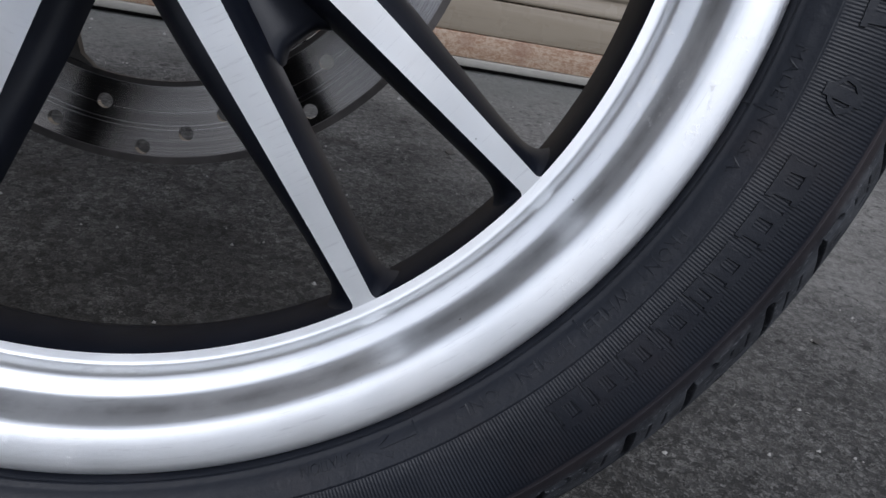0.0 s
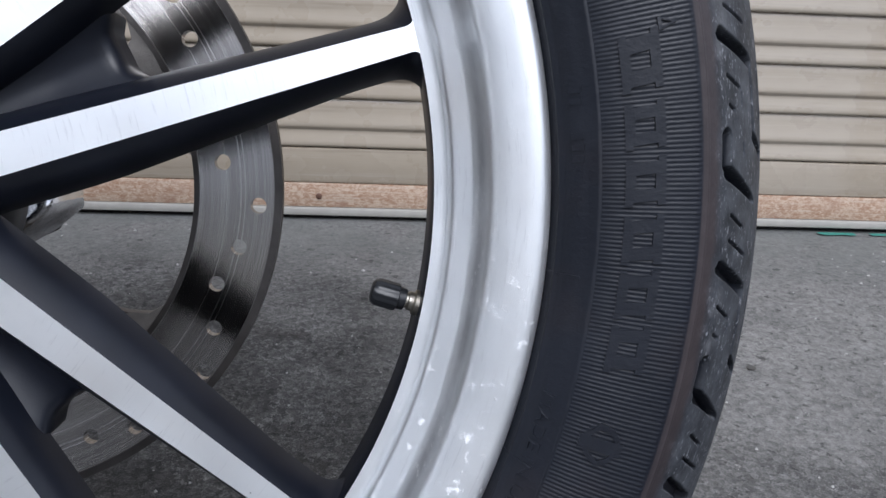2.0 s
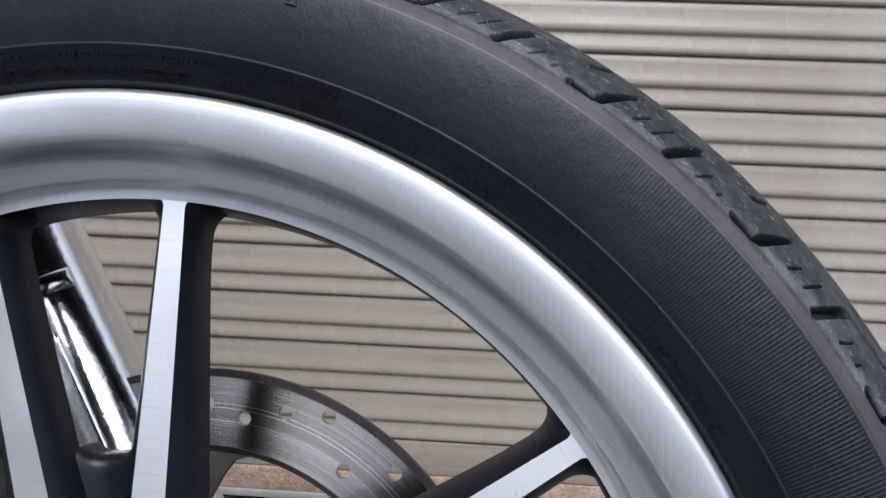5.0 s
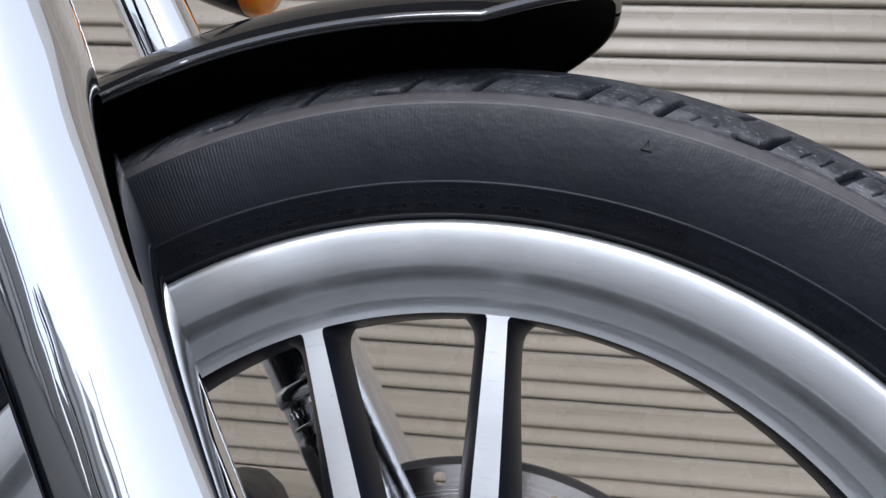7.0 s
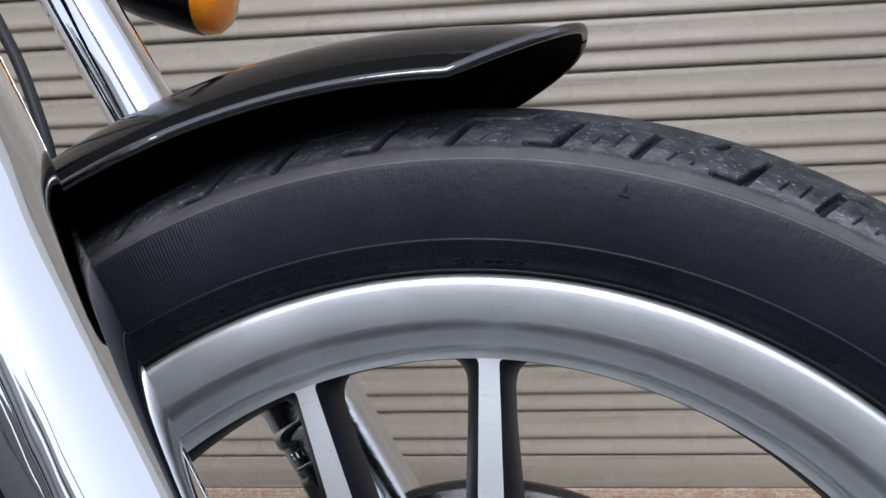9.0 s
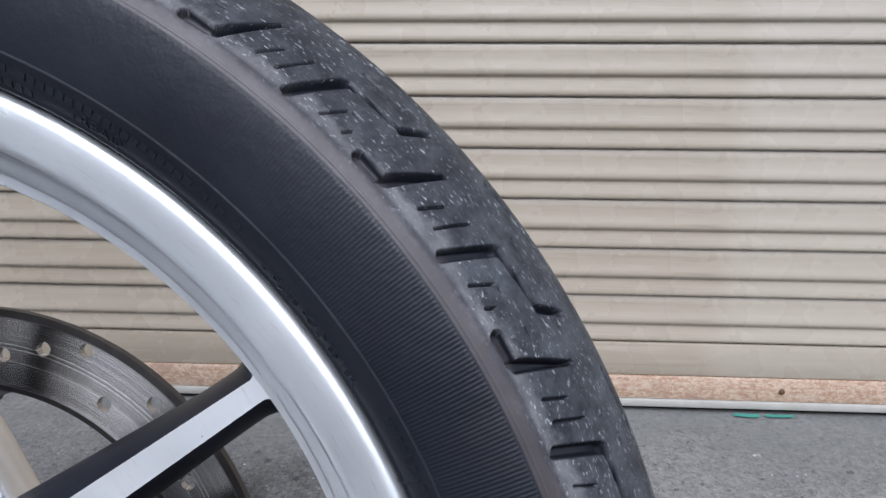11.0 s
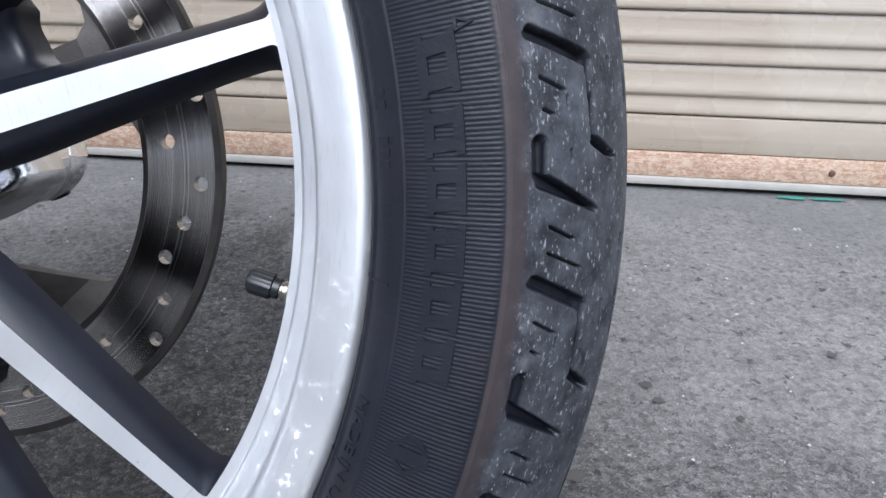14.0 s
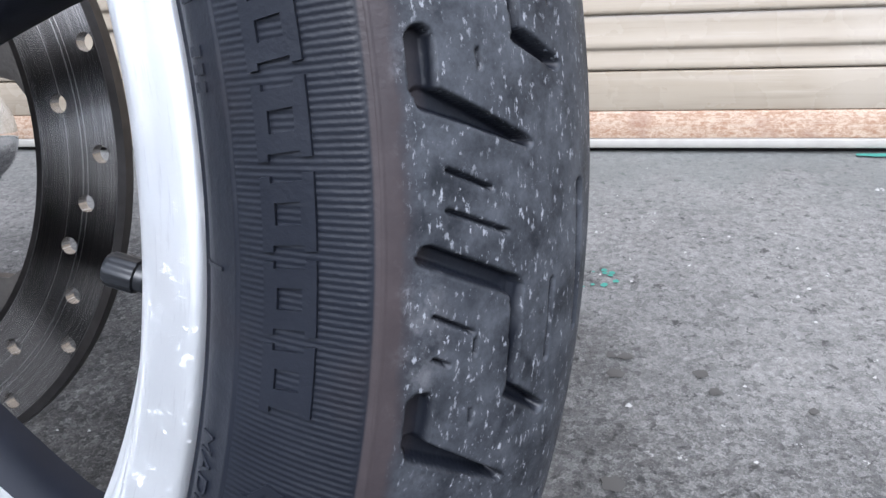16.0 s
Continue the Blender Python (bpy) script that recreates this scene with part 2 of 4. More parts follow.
def asphalt():
    m = Mat("weathered_asphalt", (0.2, 0.2, 0.2), 0.85)
    x, y, z = m.xyz()
    fine = m.noise(620, 4, 0.8)
    mid = m.noise(150, 5, 0.75)
    stones = m.noise(150, 3, 0.75, None, 0.4)
    # coarser grain in front, smoother towards the shutter; the mask also darkens the front
    front_mask = m.ramp(m.math("ADD", y, m.ramp(m.noise(4, 4, 0.6), 0.3, 0.7, -0.10, 0.10)), 0.39, -0.04)
    grain = m.ramp(front_mask, 0.0, 1.0, 0.5, 1.0)

    def grained(v):
        return m.math("MULTIPLY", v, grain)

    ragged = m.t.nodes.new("ShaderNodeVectorMath")
    ragged.operation = "ADD"
    m.link(m.c, ragged.inputs[0])
    m.link(m.combine(m.ramp(m.noise(300, 3), 0.2, 0.8, -0.005, 0.005), m.ramp(m.noise(340, 3), 0.2, 0.8, -0.005, 0.005)), ragged.inputs[1])
    bw = m.t.nodes.new("ShaderNodeSeparateColor")
    m.link(m.voronoi(230, "Color", ragged.outputs[0]), bw.inputs[0])
    tone, tone2 = bw.outputs[0], bw.outputs[1]
    cells = m.voronoi(230, "Distance", ragged.outputs[0])
    col = m.mix(m.ramp(m.noise(3.2, 6, 0.62), 0.32, 0.68), (0.249, 0.244, 0.233), (0.357, 0.347, 0.327))
    # soft clouds of a hand's width, then of a thumb's width
    col = m.mix(m.ramp(m.noise(8, 5, 0.65), 0.50, 0.36, 0.0, 0.3), col, (0.11, 0.108, 0.104))
    col = m.mix(m.ramp(m.noise(17, 5, 0.7), 0.50, 0.36, 0.0, 0.22), col, (0.10, 0.098, 0.095))
    col = m.mix(m.ramp(m.noise(40, 4, 0.7), 0.56, 0.70, 0.0, 0.25), col, (0.34, 0.335, 0.322))
    col = m.mix(m.ramp(m.noise(52, 4, 0.6, None, 0.3), 0.47, 0.33, 0.0, 0.3), col, (0.10, 0.098, 0.094))
    col = m.mix(grained(m.ramp(tone, 0.0, 0.42, 0.95, 0.0)), col, (0.06, 0.055, 0.055))
    col = m.mix(grained(m.ramp(tone, 0.6, 1.0, 0.0, 0.8)), col, (0.40, 0.392, 0.375))
    col = m.mix(grained(m.ramp(stones, 0.48, 0.38, 0.0, 0.6)), col, (0.045, 0.045, 0.045))
    col = m.mix(m.math("MULTIPLY", m.ramp(fine, 0.42, 0.58, 0.8, 0.0), m.ramp(front_mask, 0.0, 1.0, 0.45, 1.0)), col, (0.07, 0.069, 0.067))
    col = m.mix(m.ramp(mid, 0.54, 0.66, 0.0, 0.5), col, (0.36, 0.355, 0.345))
    # aggregate of a few millimetres, each stone with a tone of its own
    grains = m.t.nodes.new("ShaderNodeSeparateColor")
    m.link(m.voronoi(330, "Color", ragged.outputs[0]), grains.inputs[0])
    stone = m.voronoi(330, "Distance", ragged.outputs[0])
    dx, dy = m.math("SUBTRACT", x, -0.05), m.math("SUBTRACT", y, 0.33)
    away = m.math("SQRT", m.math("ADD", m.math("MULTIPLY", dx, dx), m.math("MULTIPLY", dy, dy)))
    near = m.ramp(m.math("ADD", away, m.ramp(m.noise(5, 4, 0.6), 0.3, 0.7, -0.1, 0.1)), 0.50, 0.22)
    show = m.math("MAXIMUM", m.ramp(front_mask, 0.0, 1.0, 0.22, 1.0), m.math("MULTIPLY", near, 0.75))
    col = m.mix(m.math("MULTIPLY", show, m.ramp(grains.outputs[0], 0.46, 0.10, 0.0, 0.9)), col, (0.045, 0.045, 0.045))
    col = m.mix(m.math("MULTIPLY", show, m.ramp(grains.outputs[0], 0.62, 0.98, 0.0, 0.8)), col, (0.47, 0.465, 0.45))
    col = m.mix(m.math("MULTIPLY", show, m.ramp(stone, 0.42, 0.62, 0.0, 0.75)), col, (0.04, 0.04, 0.04))
    # ragged dark pits here and there, a few white chips
    col = m.mix(m.ramp(m.noise(95, 4, 0.7, None, 0.5), 0.41, 0.33, 0.0, 0.85), col, (0.04, 0.04, 0.039))
    wide = m.t.nodes.new("ShaderNodeSeparateColor")
    m.link(m.voronoi(62, "Color", ragged.outputs[0]), wide.inputs[0])
    gap = m.math("ADD", m.voronoi(62, "Distance", ragged.outputs[0]), m.math("MULTIPLY", wide.outputs[1], 0.16))
    pit = m.math("MULTIPLY", m.ramp(gap, 0.34, 0.22), m.ramp(wide.outputs[0], 0.84, 0.87), True)
    col = m.mix(m.math("MULTIPLY", pit, 0.9), col, (0.045, 0.044, 0.042))
    white = m.math("MULTIPLY", m.ramp(tone2, 0.992, 0.997), m.ramp(m.math("ADD", cells, m.math("MULTIPLY", fine, 0.5)), 0.66, 0.5), True)
    col = m.mix(white, col, (0.60, 0.59, 0.56))
    # old oil and the machine's shade, both put into the colour, greenish margin along the shutter
    oil_and_shade = m.ramp(m.noise(7.0, 5, 0.65), 0.34, 0.52)
    col = m.mix(m.math("MULTIPLY", m.math("MULTIPLY", oil_and_shade, near), 0.75), col, m.times(col, 0.36))
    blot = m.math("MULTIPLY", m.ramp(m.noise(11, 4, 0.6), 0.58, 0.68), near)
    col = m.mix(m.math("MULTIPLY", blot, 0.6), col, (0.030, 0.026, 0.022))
    # front ground toned darker in its colour, standing in for shade over it
    col = m.mix(m.math("MULTIPLY", front_mask, 0.80), col, m.times(col, 0.43))
    margin = m.math("MULTIPLY", m.ramp(y, 0.66, 0.80), m.ramp(m.noise(9, 4), 0.30, 0.52), True)
    col = m.mix(m.math("MULTIPLY", margin, 0.6), col, m.mix(m.noise(30, 5, 0.7), (0.12, 0.128, 0.12), (0.235, 0.245, 0.23)))
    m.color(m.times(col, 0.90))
    m.rough(m.ramp(m.noise(9, 4), 0.3, 0.7, 0.72, 0.92))
    m.bump(m.math("MULTIPLY", show, m.math("SUBTRACT", 1.0, stone)), 0.8, 0.0022)
    m.bump(grained(cells), 0.5, 0.0016)
    m.bump(grained(stones), 0.7, 0.0035)
    m.bump(mid, 0.4, 0.002)
    m.bump(fine, 0.5, 0.001)
    return m.m


def shutter_paint():
    m = Mat("cream_shutter_paint", (0.515, 0.458, 0.390), 0.42)
    streak = m.noise(4.0, 5, 0.6, m.scaled(0.5, 1.0, 9.0))
    col = m.mix(streak, (0.291, 0.243, 0.184), (0.397, 0.344, 0.270))
    col = m.mix(m.ramp(m.noise(9, 5, 0.7, m.scaled(1.0, 1.0, 3.0)), 0.52, 0.78, 0.0, 0.5), col, (0.330, 0.279, 0.214))
    drawn = m.noise(26, 5, 0.7, m.scaled(0.12, 1, 5.0))
    col = m.mix(m.ramp(drawn, 0.56, 0.72, 0.0, 0.45), col, (0.515, 0.458, 0.390))
    col = m.mix(m.ramp(drawn, 0.46, 0.30, 0.0, 0.7), col, (0.247, 0.209, 0.161))
    dirt = m.math("MULTIPLY", m.ramp(m.noise(30, 5, 0.7, m.scaled(0.35, 1, 3.5)), 0.60, 0.72), 0.5)
    col = m.mix(dirt, col, (0.227, 0.184, 0.141))
    col = m.mix(m.math("MULTIPLY", m.random(), 0.14), col, (0.515, 0.458, 0.390))
    patch = m.ramp(m.noise(2.2, 2, 0.4, m.scaled(1.0, 1.0, 0.6)), 0.56, 0.60, 0.0, 0.35)
    col = m.mix(patch, col, (0.443, 0.398, 0.336))
    m.color(col)
    m.rough(m.ramp(m.noise(16, 4), 0.3, 0.7, 0.22, 0.34))
    m.bump(m.noise(120, 3, 0.6, m.scaled(0.2, 1, 1)), 0.12, 0.0006)
    m.bump(m.noise(6, 3, 0.6, m.scaled(1, 1, 2)), 0.25, 0.004)
    return m.m


def rusty_strip():
    m = Mat("peeling_red_brown_strip", (0.5, 0.32, 0.24), 0.7)
    cracks = m.noise(150, 5, 0.75, m.scaled(1.0, 1.0, 1.8), 0.8)
    col = m.mix(m.ramp(cracks, 0.42, 0.58), (0.34, 0.20, 0.125), (0.53, 0.41, 0.31))
    lines = m.noise(1.0, 3, 0.6, m.scaled(12, 1, 420))
    col = m.mix(m.ramp(lines, 0.52, 0.64, 0.0, 0.5), col, (0.55, 0.47, 0.38))
    m.color(m.mix(m.ramp(m.noise(24, 4), 0.55, 0.7, 0.0, 0.6), col, (0.30, 0.18, 0.13)))
    m.bump(cracks, 0.5, 0.0012)
    return m.m


def signal_amber():
    m = Mat("amber_signal_lens", (0.95, 0.22, 0.01), 0.15, 0.0, 0.15)
    m.color(m.mix(m.noise(120, 3, 0.6, m.scaled(1, 1, 3)), (1.0, 0.16, 0.0), (1.0, 0.46, 0.03)))
    m.b.inputs["Subsurface Weight"].default_value = 0.7
    m.b.inputs["Subsurface Radius"].default_value = (0.03, 0.008, 0.002)
    m.b.inputs["Subsurface Scale"].default_value = 0.6
    m.bump(m.noise(160, 2), 0.25, 0.002)
    return m.m


ALU, BLACK, RUBBER, CHROME = machined_aluminium(), satin_black(), rubber(), chrome()
PAINT, STEEL, ASPHALT, CREAM = gloss_black(), disc_steel(), asphalt(), shutter_paint()
CARRIER = cast_metal("grey_cast_carrier", (0.055, 0.050, 0.046), (0.17, 0.158, 0.148), 0.5, 0.4)
CALIPER = cast_metal("black_cast_caliper", (0.012, 0.012, 0.013), (0.035, 0.035, 0.036), 0.42, 0.0)
EDGE = plain("polished_black_edge", (0.004, 0.004, 0.005), 0.06)
EDGE.node_tree.nodes["Principled BSDF"].inputs["IOR"].default_value = 2.3
UNDER = plain("matt_black_underside", (0.006, 0.006, 0.007), 0.8)
UNDER.node_tree.nodes["Principled BSDF"].inputs["IOR"].default_value = 1.15
BARREL = satin_black("dull_black_barrel", 1.14)
POLISHED = polished_casting()
STRIP, AMBER = rusty_strip(), signal_amber()
RAIL = plain("pale_grey_rail", (0.38, 0.365, 0.33), 0.85)
HOSE = plain("black_hose_rubber", (0.012, 0.012, 0.012), 0.5)
CAP = plain("black_plastic_cap", (0.012, 0.013, 0.015), 0.35)
NICKEL = cast_metal("dull_nickel_brass", (0.30, 0.27, 0.22), (0.55, 0.52, 0.46), 0.35, 1.0)
ZINC = cast_metal("bright_zinc_plate", (0.5, 0.52, 0.5), (0.75, 0.76, 0.74), 0.22, 1.0)
TEAL = plain("faded_teal_paint", (0.06, 0.25, 0.2), 0.75)
# near-black that stands for shade in the slat joints and foot gap
GAP = plain("dark_gap_shade", (0.012, 0.011, 0.01), 0.9)
RENDERED = plain("grey_render", (0.5, 0.49, 0.47), 0.85)


# ---- mesh helpers ----
def mesh_of(name, verts, faces, mats, smooth=True, slots=None):
    me = bpy.data.meshes.new(name)
    me.from_pydata([tuple(v) for v in verts], [], [tuple(f) for f in faces])
    for mat in (mats if isinstance(mats, (list, tuple)) else [mats]):
        me.materials.append(mat)
    if smooth:
        me.polygons.foreach_set("use_smooth", [True] * len(me.polygons))
    if slots is not None:
        me.polygons.foreach_set("material_index", slots)
    me.update()
    return me


def sharpen(me, degrees=32):
    bm = bmesh.new()
    bm.from_mesh(me)
    bmesh.ops.recalc_face_normals(bm, faces=bm.faces)
    for e in bm.edges:
        e.smooth = not (len(e.link_faces) == 2 and e.calc_face_angle(0) > radians(degrees))
    bm.to_mesh(me)
    bm.free()
    return me


def part(name, me, parent, label="", m=None):
    """One mesh object under a thing or a part, in the parent's axes."""
    if isinstance(me, bmesh.types.BMesh):
        raise TypeError(name)
    ob = new(name, me)
    ob.parent = parent
    ob.matrix_local = m if m is not None else Matrix()
    return tagged(ob, label)


def grid(na, nb, close_a=False, close_b=False):
    faces = []
    for i in range(na if close_a else na - 1):
        for j in range(nb if close_b else nb - 1):
            i2, j2 = (i + 1) % na, (j + 1) % nb
            faces.append((i * nb + j, i * nb + j2, i2 * nb + j2, i2 * nb + j))
    return faces


def revolve(profile, steps, axis="y", a0=0.0, a1=360.0):
    """Turns (r, along) pairs about the axle."""
    full = abs(a1 - a0) >= 360
    n = steps if full else steps + 1
    verts = []
    for i in range(n):
        a = radians(a0 + (a1 - a0) * i / steps)
        c, s = math.cos(a), math.sin(a)
        for r, h in profile:
            verts.append((r * c, h, r * s) if axis == "y" else (r * c, r * s, h))
    return verts, grid(n, len(profile), close_a=full)


def rounded(points, steps=5):
    """Smooth polyline through points (Catmull-Rom)."""
    p = [Vector(q) for q in points]
    out = []
    for i in range(len(p) - 1):
        a, b, c, d = p[max(i - 1, 0)], p[i], p[i + 1], p[min(i + 2, len(p) - 1)]
        for k in range(steps):
            t = k / steps
            out.append(0.5 * ((2 * b) + (c - a) * t + (2 * a - 5 * b + 4 * c - d) * t * t + (3 * b - a - 3 * c + d) * t ** 3))
    return out + [p[-1]]


def tube(points, radius, sides=16, caps=True):
    """A round tube along points; radius: one number, or one for each point."""
    p = [Vector(q) for q in points]
    rad = radius if isinstance(radius, (list, tuple)) else [radius] * len(p)
    verts, faces = [], []
    t0 = (p[1] - p[0]).normalized()
    u = t0.orthogonal().normalized()
    for i, q in enumerate(p):
        t = (p[min(i + 1, len(p) - 1)] - p[max(i - 1, 0)]).normalized()
        u = (u - t * u.dot(t)).normalized()
        v = t.cross(u)
        for k in range(sides):
            a = 2 * math.pi * k / sides
            verts.append(q + (u * math.cos(a) + v * math.sin(a)) * rad[i])
    faces = grid(len(p), sides, close_b=True)
    if caps:
        faces.append(tuple(range(sides))[::-1])
        faces.append(tuple(range((len(p) - 1) * sides, len(p) * sides)))
    return verts, faces


def box(x0, x1, y0, y1, z0, z1, bevel=0.0, seg=2):
    bm = bmesh.new()
    bmesh.ops.create_cube(bm, size=1, matrix=Matrix.LocRotScale(((x0 + x1) / 2, (y0 + y1) / 2, (z0 + z1) / 2), None, (x1 - x0, y1 - y0, z1 - z0)))
    if bevel:
        bmesh.ops.bevel(bm, geom=bm.edges, offset=bevel, segments=seg, profile=0.5, affect="EDGES")
    v = [q.co.copy() for q in bm.verts]
    bm.verts.index_update()
    f = [[q.index for q in fc.verts] for fc in bm.faces]
    bm.free()
    return v, f


def plate(outline, y0, y1, holes=()):
    """A flat plate in x and z between y0 and y1, with round or any holes."""
    from mathutils.geometry import delaunay_2d_cdt
    loops = [list(outline)] + [list(h) for h in holes]
    pts, edges = [], []
    for lp in loops:
        k = len(pts)
        pts += [Vector(q) for q in lp]
        edges += [(k + i, k + (i + 1) % len(lp)) for i in range(len(lp))]

    def inside(q, lp):
        c = False
        for i in range(len(lp)):
            (ax, ay), (bx, by) = lp[i][:2], lp[i - 1][:2]
            if (ay > q[1]) != (by > q[1]) and q[0] < (bx - ax) * (q[1] - ay) / (by - ay) + ax:
                c = not c
        return c

    v2, _, tris, *_ = delaunay_2d_cdt(pts, edges, [], 0, 1e-7)
    keep = []
    for f in tris:
        c = sum((v2[i] for i in f), Vector((0, 0))) / len(f)
        if inside(c, loops[0]) and not any(inside(c, h) for h in loops[1:]):
            keep.append(tuple(f))
    n = len(v2)
    verts = [(q[0], y0, q[1]) for q in v2] + [(q[0], y1, q[1]) for q in v2]
    faces = keep + [tuple(i + n for i in f[::-1]) for f in keep]
    count = {}
    for f in keep:
        for i in range(len(f)):
            count[(f[i], f[(i + 1) % len(f)])] = 1
    for (a, b) in list(count):
        if (b, a) not in count:
            faces.append((b, a, a + n, b + n))
    return verts, faces


def ring2d(r, n, cx=0.0, cz=0.0):
    return [(cx + r * math.cos(2 * math.pi * i / n), cz + r * math.sin(2 * math.pi * i / n)) for i in range(n)]


# ---- the setting: ground, shutter, walls ----
SHUT_Y, TURN = 0.8672, -1.471
FRONT = pose(0, 0, 0, 0, 0, -TURN)          # axes of the shutter: x along it, y into the wall


def setting(name, me, label, category, m=None):
    ob = new(name, me)
    ob.matrix_world = m if m is not None else Matrix()
    return tagged(ob, label, category, kind="structure")


def build_ground():
    verts = []
    lim = [-60, -20, -8, -4, -2] + [-1.2 + 0.06 * i for i in range(45)] + [2, 4, 8, 20, 60]
    for y in lim:
        for x in lim:
            h = 0.0016 * (noise.noise((x * 1.7, y * 1.7, 0.3)) - 0.3) if abs(x) < 2 and abs(y) < 2 else 0.0
            verts.append((x, y, h - 0.0006))
    setting("ground", mesh_of("ground", verts, grid(len(lim), len(lim)), ASPHALT), "weathered grey asphalt with pale chips, oil stains and painted-in shade", "ground")


JOINT0, PITCH = 0.1055, 0.0682


def slat_profile():
    """Depth towards the street against height, over one slat."""
    return [(-0.0006, 0.0001), (-0.0034, 0.0003), (-0.0062, 0.0013), (-0.0079, 0.0032), (-0.0082, 0.0056), (-0.0074, 0.0098), (-0.0058, 0.0150), (-0.0046, 0.0200), (-0.0040, 0.0236), (-0.0041, 0.0252),
            (-0.0054, 0.0264), (-0.0072, 0.0279), (-0.0083, 0.0301), (-0.0085, 0.0326), (-0.0076, 0.0370), (-0.0060, 0.0425), (-0.0046, 0.0490), (-0.0035, 0.0565), (-0.0027, 0.0640), (-0.0006, 0.0679)]


def build_shutter():
    x0, x1 = -2.2, 2.6
    shutter = new("roller_shutter")
    shutter.matrix_world = FRONT @ pose(0, SHUT_Y, 0)
    tagged(shutter, "cream painted metal roller shutter, closed, grimy", "shutter")
    prof = slat_profile()
    xs = [x0 + (x1 - x0) * i / 24 for i in range(25)]
    verts = []
    for x in xs:
        for d, h in prof:
            verts.append((x, d, h))
    for x in xs:
        verts.append((x, 0.004, prof[0][1]))
        verts.append((x, 0.004, prof[-1][1]))
    slat = mesh_of("slat", verts[:len(xs) * len(prof)], grid(len(xs), len(prof)), CREAM)
    for k in range(30):
        part("slat", slat, shutter, m=pose(0, 0, JOINT0 + PITCH * k))
    # dark sheet added to paint the shade between the slats
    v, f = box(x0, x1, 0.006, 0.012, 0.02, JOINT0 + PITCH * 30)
    part("joint_shade_sheet", mesh_of("joint_shade_sheet", v, f, GAP, False), shutter, "dark sheet standing for the shade in the slat joints")
    v, f = box(x0, x1, -0.008, 0.006, 0.0552, JOINT0 - 0.0012, 0.0015)
    part("bottom_plate", sharpen(mesh_of("bottom_plate", v, f, CREAM)), shutter, "flat cream bottom plate")
    v, f = box(x0, x1, -0.010, 0.004, 0.0195, 0.0540, 0.0012)
    strip = part("strip", sharpen(mesh_of("strip", v, f, STRIP)), shutter, "peeling red-brown strip")
    v, f = box(x0, x1, -0.013, 0.004, 0.0072, 0.0188, 0.0025)
    part("bottom_rail", sharpen(mesh_of("bottom_rail", v, f, RAIL)), shutter, "pale grey bottom rail")
    v, f = revolve([(0.0001, -0.0125), (0.0026, -0.0125), (0.0042, -0.0115), (0.0046, -0.0098)], 14)
    screw = mesh_of("screw", v, f, plain("rusty_screw", (0.11, 0.055, 0.035), 0.7))
    for x in (-1.605, -1.036, -0.468, SCREW_X0, SCREW_X1, 1.2345, 1.803, 2.37):
        part("screw", screw, strip, "rusted screw head", m=pose(x, 0, 0.0355))
    # dark strip added where the gap under the rail lies in shade
    v, f = box(x0, x1, 0.000, 0.005, -0.001, 0.0080)
    part("foot_gap_strip", mesh_of("foot_gap_strip", v, f, GAP, False), shutter, "dark strip standing for the shade below the rail")


SCREW_X0, SCREW_X1 = 0.1005, 0.6660


